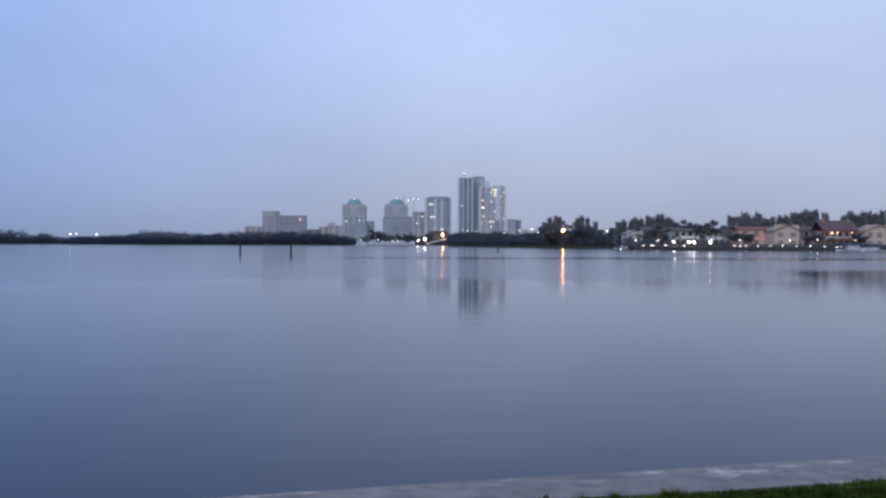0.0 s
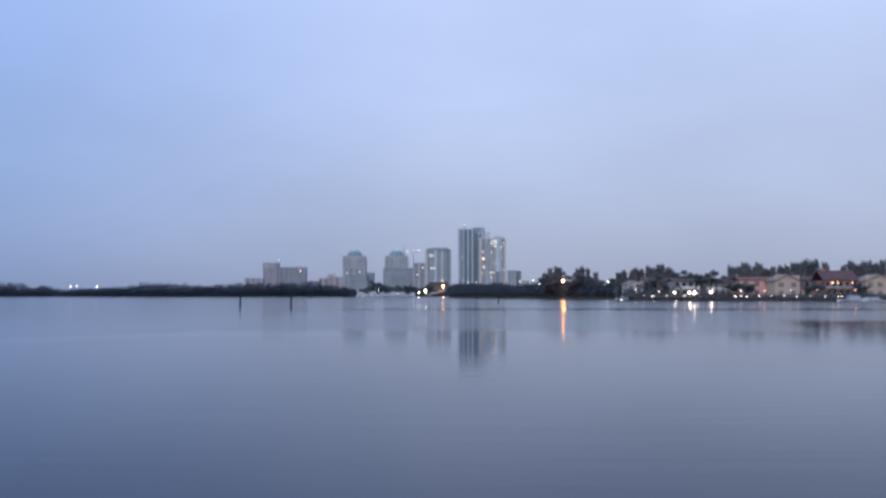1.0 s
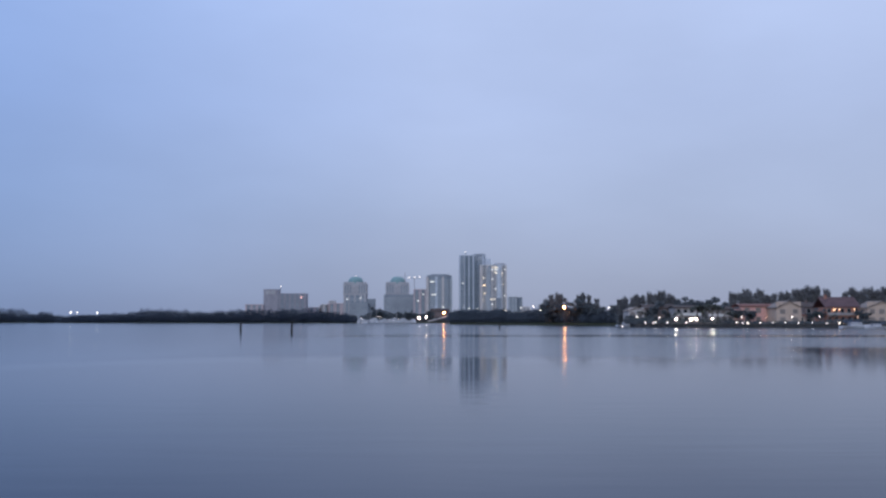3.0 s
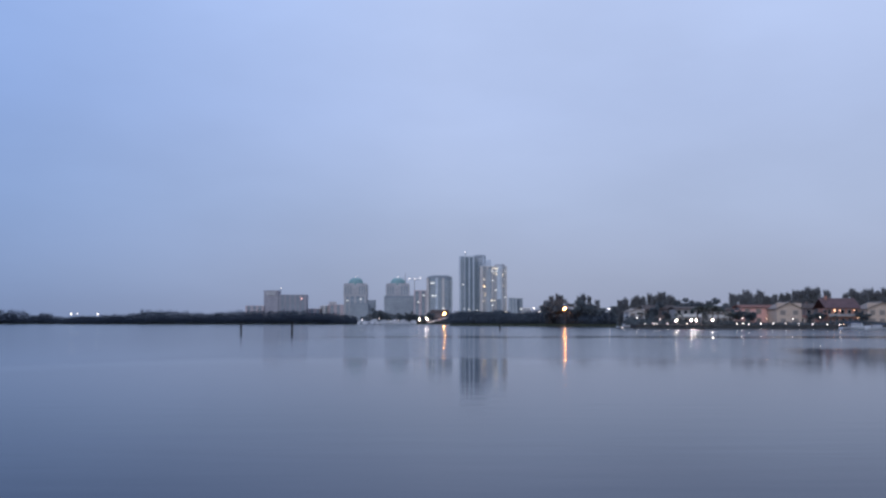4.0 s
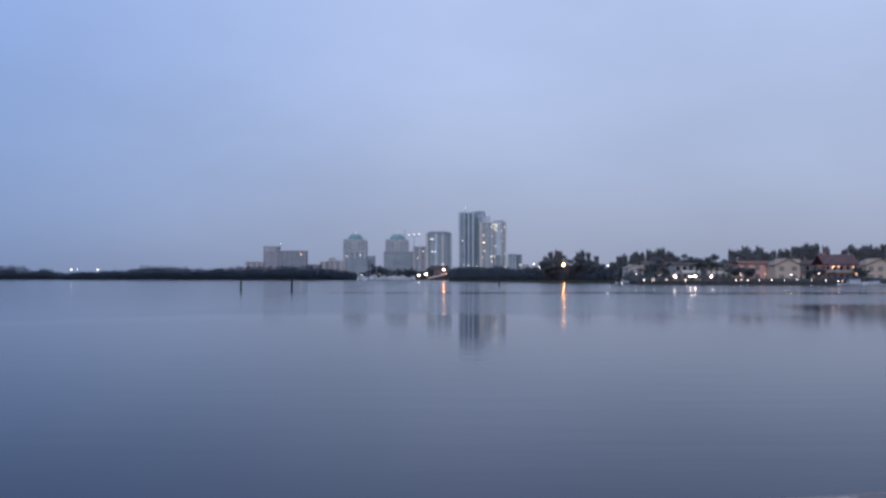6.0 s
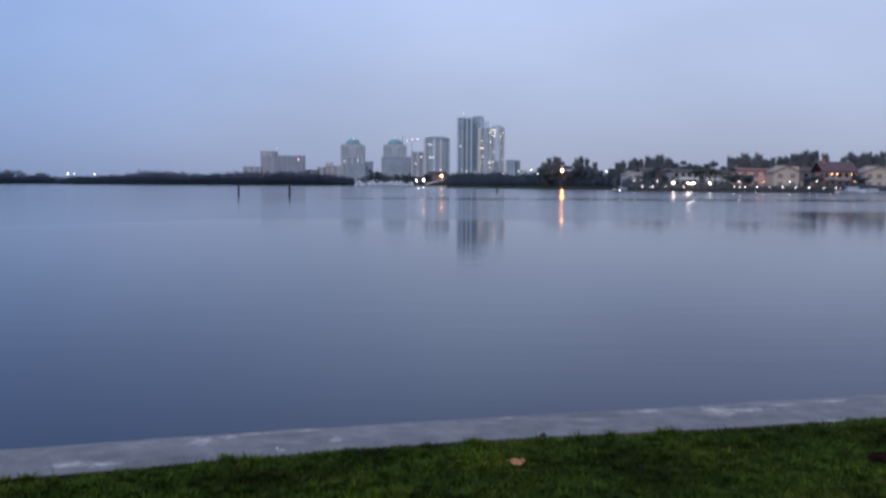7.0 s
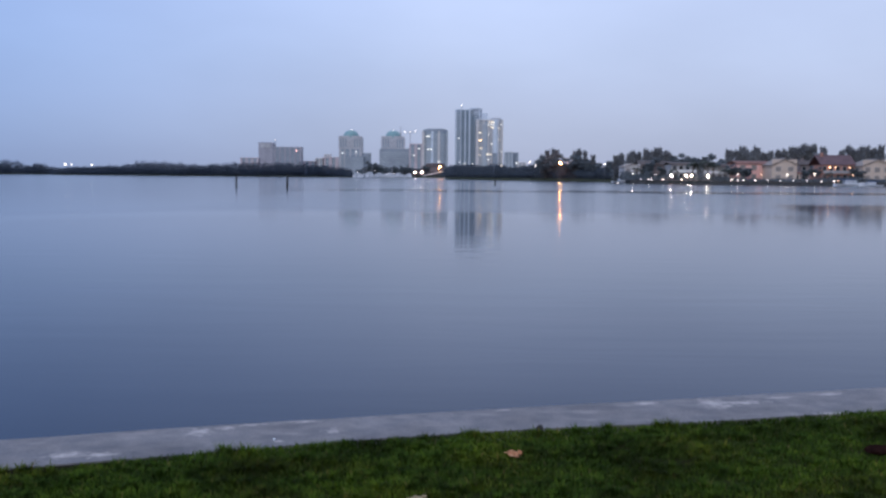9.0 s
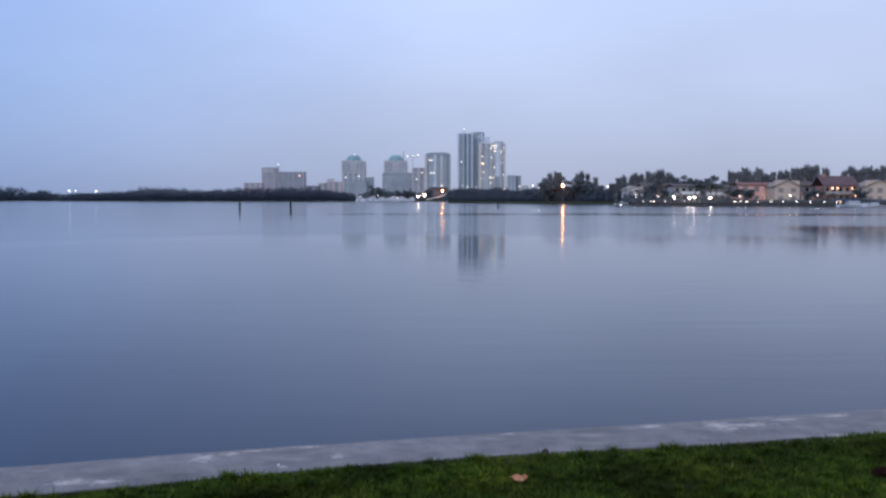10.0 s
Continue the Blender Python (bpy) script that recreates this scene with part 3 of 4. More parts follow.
# rounded tower
t = thing("round_tower", (-4.63, 1420, 0.6), "round-cornered apartment tower with a dark cap", "building", "distant towers")
hw = 19.85
plan = [(hw * math.copysign(abs(math.cos(a)) ** 0.6, math.cos(a)), 12 + 11 * math.copysign(abs(math.sin(a)) ** 0.6, math.sin(a)))
        for a in np.linspace(0, 2 * np.pi, 33)[:-1]]
H = 66.19 - 0.6
part("core", prism([(x * 0.97, 12 + (y - 12) * 0.97) for x, y in plan], 0, H), GL, t)
s0 = None
for i in range(1, int(H / 3.2)):
    if s0 is None:
        s0 = part("floor_slab", prism(plan, -0.7, 0.7), M["greyconc"], t, at=(0, 0, 3.2))
    else:
        ob = new("floor_slab", s0.data)
        ob.parent, ob.location = t, (0, 0, 3.2 * i)
for a, b, m_ in ((-.98, -.80, BE), (-.30, -.12, PA), (.20, .36, BE), (.84, .98, GR)):
    part("pier", boxed(a * hw, b * hw, 0.7, 3, 0, H), m_, t)
for k, z0, z1 in ((0.97, 0.0, 1.2), (0.91, 1.2, 2.4), (0.80, 2.4, 3.4), (0.62, 3.4, 4.1)):
    part("cap_tier", prism([(x * k, 12 + (y - 12) * k) for x, y in plan], H + z0, H + z1), SL, t)
windows(t, [(-12, 58), (-9, 58), (-10, 39), (-6, 39), (6, 20)], M["lit_pale"], 3.0, 1.6)
t = tower("apartment_block", "rose apartment block beside the round tower", -33.51, 1430, 19.57, 20, 47.93 - 0.6,
          (GL, GR, RO, [(0, .12), (.4, .6), (.88, 1.0)], 3.2))
windows(t, [(5, 40), (-3, 30)], M["lit_pale"], 2.4, 1.6)


def domed_tower(cx, wing, pier_m):
    D = 1500
    t = tower("domed_tower", "beige stepped tower under a green copper dome", cx, D, 35.69, 30, 42.17 - 0.6,
              (GL, GR, pier_m, [(0, .10), (.22, .28), (.46, .54), (.72, .78), (.90, 1.0)], 3.2))
    hi, top = 59.12 - 0.6, 70.73 - 0.6
    part("upper_wall", boxed(-18.3, 18.3, 1, 28, 42.17 - 0.6, hi), M["stonegrey"], t)
    for x in (-15, -11, -7, 7, 11, 15):
        part("window_strip", boxed(x - 0.9, x + 0.9, 0.6, 1.2, 42.17 + 1, hi - 2), GL, t)
    for x in (-15.5, 15.5):
        part("corner_turret", boxed(x - 2.4, x + 2.4, 1.5, 9, hi, hi + 2.2), M["stonegrey"], t)
    part("dome_drum", boxed(-13, 13, 2, 26, hi, hi + 2.6), M["stonegrey"], t)
    bm = bmesh.new()
    rings = []
    for k in range(7):
        a = k / 6 * math.pi / 2
        r = 12.2 * math.cos(a) ** 0.75 + 0.3
        rings.append([bm.verts.new((r * math.cos(b), 14 + r * math.sin(b), hi + (top - hi) * math.sin(a))) for b in np.linspace(0, 2 * np.pi, 13)[:-1]])
    for p, q in zip(rings, rings[1:]):
        for i in range(12):
            bm.faces.new((p[i], p[(i + 1) % 12], q[(i + 1) % 12], q[i]))
    bm.faces.new(rings[-1])
    part("dome", bm, M["teal"], t, "green copper dome")
    part("finial_light", ball(0.5), M["lamp_far"], t, "small white light on the dome", at=(0, 14, top + 0.6))
    part("wing", boxed(16, 16 + wing, 2, 24, 0, 35.05 - 0.6), SL, t)
    windows(t, [(-12, 34), (9, 36)], M["lit_pale"], 2.2, 1.6)
    return t


t = domed_tower(-137.94, 15, M["stonegrey"])
part("lower_block", boxed(-8, 21, -6, 0.0, 0, 29), SL, t, "dark lower block")
for i in range(1, 9):
    part("floor_band", boxed(-8.2, 21.2, -6.2, -5.9, 3.2 * i, 3.2 * i + 0.8), GR, t)
t = domed_tower(-71.19, 7, SL)
part("lower_block", boxed(-20.5, 26, -6, 0.0, 0, 41.73 - 0.6), SL, t, "dark lower block")
for i in range(1, 12):
    part("floor_band", boxed(-20.7, 26.2, -6.2, -5.9, 3.2 * i, 3.2 * i + 0.8), GR, t)
part("spire", rod(bmesh.new(), (12, 10, 59.12), (12, 10, 76.98), 0.6, 0.3), M["metal"], t)

# floodlight mast on the roof beside the round tower
mast = thing("floodlight_mast", (-42.48, 1445, 47.99), "slim roof mast with a row of three floodlights", "light mast")
part("pole", rod(bmesh.new(), (0, 0, -30), (0, 0, 66.31 - 47.99), 0.5, 0.3), M["metal"], mast)
zz = 66.31 - 47.99
part("crossbar", boxed(-9, 9, -0.3, 0.3, zz - 0.9, zz - 0.5), M["metal"], mast)
for i, x in enumerate((-7.8, 0.0, 7.8)):
    part("floodlight", ball(0.75), M["lamp_far"], mast, "white floodlight", at=(x, -0.8, zz + 0.7 * i - 0.4))

# long hotel with its lower wing
t = tower("hotel_block", "long rose-grey hotel block with a higher end", -248.29, 1500, 66.92, 22, 43.51 - 0.6,
          (M["glass"], M["mauve"], M["mauve"], [(0, .05), (.12, .16), (.24, .28), (.36, .40), (.48, .52), (.60, .64), (.72, .76), (.84, .88), (.95, 1.0)], 3.2))
part("stair_block", boxed(-33.46, -10.71, -0.8, 20, 0, 50.2 - 0.6), M["mauve"], t)
part("roof_sign_band", boxed(-30.34, -15.17, -1.2, -0.8, 42.17 - 0.6, 48.41 - 0.6), M["stonegrey"], t)
part("lit_sign", boxed(25.0, 26.9, -1.2, -0.4, 36.3 - 0.6, 38.6 - 0.6), M["sign_red"], t, "lit reddish sign panel")
part("roof_mast", rod(bmesh.new(), (-8, 6, 30), (-8, 6, 53.76), 0.4, 0.3), M["metal"], t)
part("roof_light", ball(0.6), M["lamp_far"], t, "white roof light", at=(-8, 6, 54.66 - 0.6))
t = tower("hotel_wing", "low rose wing of the hotel", -295.36, 1495, 28.46, 20, 26.07 - 0.6,
          (M["glass"], RO, RO, [(0, .1), (.3, .4), (.6, .7), (.9, 1.0)], 3.2))

# middle, depth, width, height
for cx, d, w, h, mm, nm in (
        (-205.14, 1530, 23.66, 22.1, "rose", "low rose town building"),
        (-190.17, 1530, 13.65, 26.64, "beige", "low beige town building"),
        (-172.47, 1530, 25.48, 28.45, "rose", "stepped rose town building"),
        (-177.92, 1534, 10.04, 33.08, "beige", "small beige roof tower"),
        (-47.32, 1534, 10.95, 43.09, "greyconc", "grey town block"),
        (96.41, 1300, 10.83, 33.67, "greyconc", "small grey apartment block"),
        (105.76, 1306, 8.55, 33.04, "slate", "small dark apartment block"),
        (114.53, 1300, 11.6, 19.78, "beige", "low beige town building"),
):
    t = tower("town_building", nm + " far across the bay", cx, d, w, 16, h - 0.6, (GL, GR, M[mm], [(0, .2), (.4, .6), (.8, 1.0)], 3.2), group="town buildings")
    if mm == "slate":
        windows(t, [(2, 18)], M["lit_pale"], 2.0, 2.0)


# ------------------------------------------------ lamps along the shores
def lamp_post(x, y, ground, z, r, material, label, name="street_lamp"):
    t = thing(name, (x, y, ground), label, "lamp", "shore lamps")
    part("post", rod(bmesh.new(), (0, 0.12, 0), (0, 0.12, z - ground), 0.08, 0.05), M["metal"], t)
    part("arm", boxed(-0.05, 0.05, -r, 0.14, z - ground + r * 0.7, z - ground + r * 0.7 + 0.06), M["metal"], t)
    part("globe", ball(r, 2), M[material], t, "glowing lamp globe", at=(0, -r * 0.4, z - ground))
    return t


# x, y, ground, lamp height, globe radius
for x, y, g, z, r, mm in (
        (-424.87, 1090, 0.6, 10.06, 1.0, "lamp_far"),
        (-417.75, 1090, 0.6, 10.06, 0.65, "lamp_far"),
        (-394.47, 1090, 0.6, 9.73, 0.9, "lamp_far"),
        (49.98, 520, 0.25, 8.84, 0.20, "lamp_soft"),
        (48.03, 468, -2.5, 6.45, 0.19, "lamp_soft"),
        (57.15, 446, -2.5, 7.54, 0.38, "lamp_orange"),
        (73.33, 419, -2.5, 6.93, 0.18, "lamp_soft"),
        (-16.63, 692, -0.2, 3.06, 0.30, "lamp_white"),
        (-11.7, 692, -0.2, 3.88, 0.38, "lamp_white"),
        (1.23, 692, -0.2, 7.15, 0.48, "lamp_orange"),
        (78.99, 322, 0.3, 1.97, 0.17, "lamp_white"),
        (83.37, 319, 0.3, 1.96, 0.17, "lamp_white"),
        (84.71, 318, 0.3, 1.96, 0.17, "lamp_white"),
        (89.33, 315, 0.3, 1.96, 0.17, "lamp_white"),
):
    lamp_post(x, y, g, z, r, mm, "orange sodium lamp on a tall shore post" if mm == "lamp_orange" else "white lamp globe on a tall shore post")

# low garden lights along the far seawall: x, y, height, look
for x, y, z, mm in (
        (67.09, 327.8, 2.65, "lamp_soft"),
        (69.54, 326.5, 0.72, "lamp_low"),
        (71.94, 325.1, 0.72, "lamp_low"),
        (72.72, 324.7, 0.72, "lamp_low"),
        (73.98, 323.9, 2.45, "lamp_soft"),
        (76.27, 322.6, 0.73, "lamp_low"),
        (81.86, 319.4, 0.73, "lamp_low"),
        (96.1, 310.9, 0.76, "lamp_soft"),
        (97.88, 310.4, 0.76, "lamp_low"),
        (97.63, 310.5, 2.59, "lamp_soft"),
        (99.56, 309.9, 0.76, "lamp_soft"),
        (103.09, 308.9, 0.76, "lamp_soft"),
        (104.81, 308.3, 2.59, "lamp_amber"),
        (106.83, 307.8, 0.76, "lamp_low"),
        (110.41, 306.6, 0.77, "lamp_low"),
        (112.41, 306.1, 2.58, "lamp_soft"),
        (114.28, 305.5, 0.68, "lamp_low"),
        (118.21, 304.2, 0.68, "lamp_low"),
        (120.32, 303.6, 2.75, "lamp_soft"),
        (122.33, 303.0, 0.6, "lamp_low"),
        (125.87, 301.8, 0.07, "lamp_soft"),
        (127.0, 301.5, -0.11, "lamp_amber"),
        (130.91, 300.2, 2.74, "lamp_amber"),
        (141.88, 296.7, 0.79, "lamp_low"),
):
    lamp_post(x, y, 0.3, max(z, 0.62), 0.125, mm, "small glowing garden light on a short post", "garden_lamp")


for x, y, z in ((-46.4, 838, 2.2), (-42.4, 838, 2.2), (-38.4, 838, 2.4), (-70.5, 836, 3.4), (-55.2, 838, 4.2)):
    lamp_post(x, y, -2.5, z, 0.24, "lamp_low", "small white quay lamp among the moored boats", "quay_lamp")
lamp_post(57.3, 303, -2.5, -0.45, 0.14, "lamp_low", "small white light on a low mooring post", "mooring_lamp")


# ------------------------------------------------ channel piles
def channel_pile(x, y, top):
    t = thing("channel_pile", (x, y, WATER - 2.0), "dark tarred timber channel pile standing in the bay", "pile", "channel piles")
    part("shaft", rod(bmesh.new(), (0, 0, 0), (0.05, 0, top - WATER + 2.0), 0.20, 0.17, 12), M["pile"], t)
    part("cap", rod(bmesh.new(), (0.05, 0, top - WATER + 2.0), (0.05, 0, top - WATER + 2.12), 0.2, 0.05, 12), M["pile"], t)


channel_pile(-37.65, 178, 1.2)
channel_pile(-27.19, 172, 1.35)
channel_pile(14.68, 245, 0.85)


# ------------------------------------------------ far seawall, dock and marina
def strip(x0, y0, x1, y1, thick, z0, z1):
    d = Vector((x1 - x0, y1 - y0)).normalized()
    n = Vector((-d.y, d.x)) * thick
    return prism([(x0, y0), (x1, y1), (x1 + n.x, y1 + n.y), (x0 + n.x, y0 + n.y)], z0, z1)


for x0, y0, x1, y1 in ((79.1, 409, 66.05, 326.5), (66.05, 326.5, 94.75, 309.5),
                       (94.75, 309.5, 157.33, 289.5)):
    w = part("seawall_far", strip(x0, y0, x1, y1, 6.0, -3.0, 0.30), M["darkwall"], label="dark stained seawall along the house gardens")
    tagged(w, category="seawall", kind="structure")

dock = thing("dock", (-6.57, 690, 0), "grey timber dock on round piles", "dock")
part("deck", boxed(-16, 14, 0, 4, -0.45, -0.2), M["timber"], dock)
for i in range(7):
    for y in (0.3, 3.7):
        part("pile", rod(bmesh.new(), (-15.5 + 4.8 * i, y, -2.5), (-15.5 + 4.8 * i, y, 0.3), 0.22, 0.2), M["pile"], dock)
part("gangway", rod(bmesh.new(), (-4, 2, 0.6), (11, 2, 4.5), 0.35, 0.35, 6), M["white"], dock, "pale sloping gangway boom")


def boat(x, y, length, turn, mast=0.0, cabin=True, canvas=None, group="moored boats", tall=1.0):
    t = thing("motor_boat" if not mast else "sailing_boat", (x, y, WATER), "white moored boat with a low cabin" if not mast else "white moored sailing boat with a bare mast",
              "boat", group, turn=turn)
    bm = bmesh.new()
    rings = []
    for k in range(7):
        u = k / 6
        w = length * 0.15 * (1 - max(0, (u - 0.45) / 0.55) ** 2) + 0.03
        xx, sh = (u - 0.5) * length, 0.1 * length * (0.75 + 0.5 * u * u)
        rings.append([bm.verts.new(p) for p in ((xx, -w, sh), (xx, -w * 0.75, 0.1), (xx, 0, -0.4), (xx, w * 0.75, 0.1), (xx, w, sh))])
    for p, q in zip(rings, rings[1:]):
        for i in range(4):
            bm.faces.new((p[i], q[i], q[i + 1], p[i + 1]))
        bm.faces.new((p[4], q[4], q[0], p[0]))
    bm.faces.new(rings[0])
    bm.faces.new(rings[-1][::-1])
    bmesh.ops.recalc_face_normals(bm, faces=bm.faces)
    part("hull", bm, M["hull"], t)
    h = 0.1 * length
    if cabin:
        part("cabin", boxed(-0.2 * length, 0.18 * length, -0.1 * length, 0.1 * length, h * 0.7, h * 0.8 + 0.11 * length, 0.12), M["hull"], t)
        part("windscreen", boxed(-0.21 * length, 0.185 * length, -0.103 * length, 0.103 * length, h * 0.8 + 0.05 * length, h * 0.8 + 0.075 * length), M["slate"], t, "dark cabin glass")
    if canvas:
        part("canopy", boxed(-0.34 * length, 0.1 * length, -0.12 * length, 0.12 * length, h * 0.8 + 0.13 * length, h * 0.8 + 0.15 * length, 0.08), canvas, t, "blue canvas canopy")
        for px in (-0.32, 0.08):
            for py in (-0.11, 0.11):
                part("stanchion", rod(bmesh.new(), (px * length, py * length, h * 0.7), (px * length, py * length, h * 0.8 + 0.135 * length), 0.05, 0.05, 6), M["metal"], t)
    if mast:
        part("mast", rod(bmesh.new(), (0.08 * length, 0, h * 0.6), (0.08 * length, 0, mast), 0.13, 0.08, 8), M["hull"], t)
        part("boom", rod(bmesh.new(), (0.08 * length, 0, h + 1.2), (-0.3 * length, 0, h + 1.2), 0.1, 0.1, 6), M["bluehull"], t)
    t.scale = (1, 1, tall)
    return t


for x, y, n, turn, mast, cabin in ((-73.19, 845, 11, 80, 0, True), (-70.1, 850, 13, 95, 0, True), (-65.94, 842, 10, 75, 12, True),
                                   (-62.9, 855, 14, 88, 0, True), (-58.22, 846, 11, 100, 13, True), (-54.46, 850, 12, 85, 0, True),
                                   (-49.84, 840, 10, 20, 0, True), (-44.75, 838, 13, 5, 0, True), (-40.66, 846, 12, 92, 11, True),
                                   (-36.81, 850, 13, 84, 0, True), (-32.47, 842, 11, 8, 0, True), (-27.8, 852, 11, 96, 0, True),
                                   (-64.95, 862, 12, 90, 14, True), (-48.18, 864, 12, 90, 0, True)):
    boat(x, y, n * 1.1, turn, mast, cabin, tall=1.15)
for x, y, n, turn in ((-73.81, 870, 18, 84), (-62.08, 872, 20, 96), (-53.04, 868, 17, 88), (-44.02, 873, 19, 93), (-35.61, 870, 18, 87), (-26.26, 868, 16, 95)):
    boat(x, y, n, turn, tall=1.15)
boat(125.34, 289, 9.5, 4, 0, True, M["bluehull"], "boats by the houses")
boat(131.2, 288, 7, 174, 0, True, M["bluehull"], "boats by the houses")
boat(72.08, 373, 8, 12, 0, True, None, "boats by the houses")

bh = thing("boathouse", (-2.68, 905, 0.6), "low brown boathouse lit by an orange lamp", "building")
part("wall", boxed(-9, 9, 0, 10, 0, 9.3), M["brown"], bh)
bm = prism([(-10, -1), (10, -1), (10, 11), (-10, 11)], 9.3, 12.2)
for v in bm.verts:
    if v.co.z > 11.0:
        v.co.x *= 0.8
        v.co.y = 5 + (v.co.y - 5) * 0.3
part("roof", bm, M["darktile"], bh)
for x in (-6, -2, 2, 6):
    part("window", boxed(x - 0.9, x + 0.9, -0.1, 0.1, 1.5, 4.0), M["pane"], bh)


# ------------------------------------------------ trees
def limb_points(a, b, n, wander):
    pts = [Vector(a).lerp(Vector(b), i / n) for i in range(n + 1)]
    return [p + Vector(rng.normal(size=3)) * wander * (0 < i < n) for i, p in enumerate(pts)]


def make_tree(kind, label, height):
    """One tree with a tapered trunk and limbs and a crown of small leaf clumps, standing at the origin."""
    t = thing(kind, (0, 0, 0), label, "tree", "shore trees")
    wood, centres = bmesh.new(), []
    if kind == "palm_tree":
        pts = limb_points((0, 0, 0), (0.5, 0.2, height * 0.8), 5, 0.08)
        for a, b in zip(pts, pts[1:]):
            rod(wood, a, b, 0.17, 0.15, 8)
        top = pts[-1]
        vs, fs, n0 = [], [], 0
        for i in range(22):
            a, rise = i * 2.4, rng.uniform(-0.35, 0.95)
            length = rng.uniform(2.0, 2.7)
            d = Vector((math.cos(a), math.sin(a), 0))
            side = Vector((-d.y, d.x, 0))
            for k in range(12):
                u = (k + 0.5) / 12
                p = top + d * (length * u * math.cos(rise * 0.6)) + Vector((0, 0, length * (rise * u - 0.85 * u * u)))
                for sg in (-1, 1):
                    tip = p + side * sg * 0.6 * (1 - 0.5 * u) + d * 0.25 - Vector((0, 0, 0.28))
                    vs += [p - d * 0.10, p + d * 0.10, tip + d * 0.05, tip - d * 0.02]
                    fs.append((n0, n0 + 1, n0 + 2, n0 + 3))
                    n0 += 4
        crown = new("crown", big_mesh("crown", np.array([tuple(v) for v in vs]), np.array(fs), M["palm"]))
    else:
        pine = kind == "pine_tree"
        pts = limb_points((0, 0, 0), (rng.normal() * 0.4, rng.normal() * 0.4, height * (0.93 if pine else 0.55)), 6, 0.15)
        for i, (a, b) in enumerate(zip(pts, pts[1:])):
            rod(wood, a, b, 0.26 * (1 - i / 7.5), 0.26 * (1 - (i + 1) / 7.5), 8)
        for i in range(30 if pine else 24):
            u = rng.uniform(0.28, 1.0) if pine else rng.uniform(0.5, 1.0)
            foot = pts[min(5, int(u * 6))].lerp(pts[min(6, int(u * 6) + 1)], 0.5)
            a = rng.uniform(0, 2 * math.pi)
            reach = height * (rng.uniform(0.06, 0.2) * (1.2 - u) + 0.02) if pine else height * rng.uniform(0.12, 0.36)
            tip = foot + Vector((math.cos(a) * reach, math.sin(a) * reach, reach * (rng.uniform(1.0, 2.2) if pine else rng.uniform(0.2, 1.25))))
            mids = limb_points(foot, tip, 3, 0.1)
            for k, (p, q) in enumerate(zip(mids, mids[1:])):
                rod(wood, p, q, 0.09 - 0.022 * k, 0.07 - 0.022 * k, 5)
            if pine:
                for p in mids[1:]:
                    c = np.array(tuple(p)) + rng.normal(size=(46, 3)) * np.array([0.24, 0.24, 0.5])
                    centres.append(c)
            else:
                r = height * rng.uniform(0.07, 0.13)
                u3 = rng.normal(size=(150, 3))
                u3 /= np.linalg.norm(u3, axis=1)[:, None]
                centres.append(np.array(tuple(tip)) + u3 * rng.uniform(0.4, 1.1, (150, 1)) * np.array([r * 1.2, r * 1.2, r * 0.85]))
        v, f = leaf_cards(np.concatenate(centres), 0.42, 1.3, 0.16) if pine else leaf_cards(np.concatenate(centres), 0.32)
        crown = new("crown", big_mesh("crown", v, f, M["pine"] if pine else M["broadleaf"]))
    part("trunk", wood, M["bark"], t)
    crown.parent = t
    return t, height


def plant(model, rows, wide=1.0):
    """Copies of a few model trees: x, y, top; the first row of each model places the model itself."""
    for i, (x, y, top) in enumerate(rows):
        t, h = model[i % len(model)]
        s = (top - 0.25) / h * rng.uniform(0.97, 1.03)
        m4 = Matrix.LocRotScale((x, y, 0.25), Euler((0, 0, rng.uniform(0, 6.28))), (s * rng.uniform(0.9, 1.2) * wide, s * rng.uniform(0.9, 1.2) * wide, s))
        if i < len(model):
            t.matrix_basis = m4
        else:
            loc, rot, sc = m4.decompose()
            c = copy_thing(t, Matrix.LocRotScale(loc, rot, None))
            c.scale = sc


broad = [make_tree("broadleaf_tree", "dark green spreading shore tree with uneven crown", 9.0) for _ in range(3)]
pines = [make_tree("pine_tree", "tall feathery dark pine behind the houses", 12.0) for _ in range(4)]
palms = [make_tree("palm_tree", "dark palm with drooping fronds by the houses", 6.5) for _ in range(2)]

plant(broad, [(55.09, 462, 12.96), (51.36, 458, 11.51), (66.42, 446, 12.3), (62.96, 444, 10.94),
              (69.44, 440, 10.07), (72.43, 436, 8.18), (57.58, 460, 11.82), (77.04, 430, 7.84),
              (87.92, 352, 10.04), (90.53, 350, 10.41), (93.86, 350, 9.57), (97.11, 349, 10.17),
              (100.34, 348, 9.11), (76.85, 352, 8.58), (81.95, 356, 9.08), (99.26, 323, 6.27),
              (104.17, 321, 6.05), (124.94, 322, 4.92), (128.2, 323, 6.08), (141.25, 320, 6.04),
              (78.74, 420, 9.68), (101.06, 340, 7.53), (81.29, 340, 6.52), (79.74, 400, 9.77),
              (159.76, 330, 8.33), (60.6, 452, 8.16),
              (-62.4, 890, 14.2), (-57.4, 891, 11.5), (-66.2, 892, 10.5), (-41.8, 890, 9.8), (-31.2, 891, 11.2), (-26.7, 890, 10.4), (-12.5, 892, 11.0)])
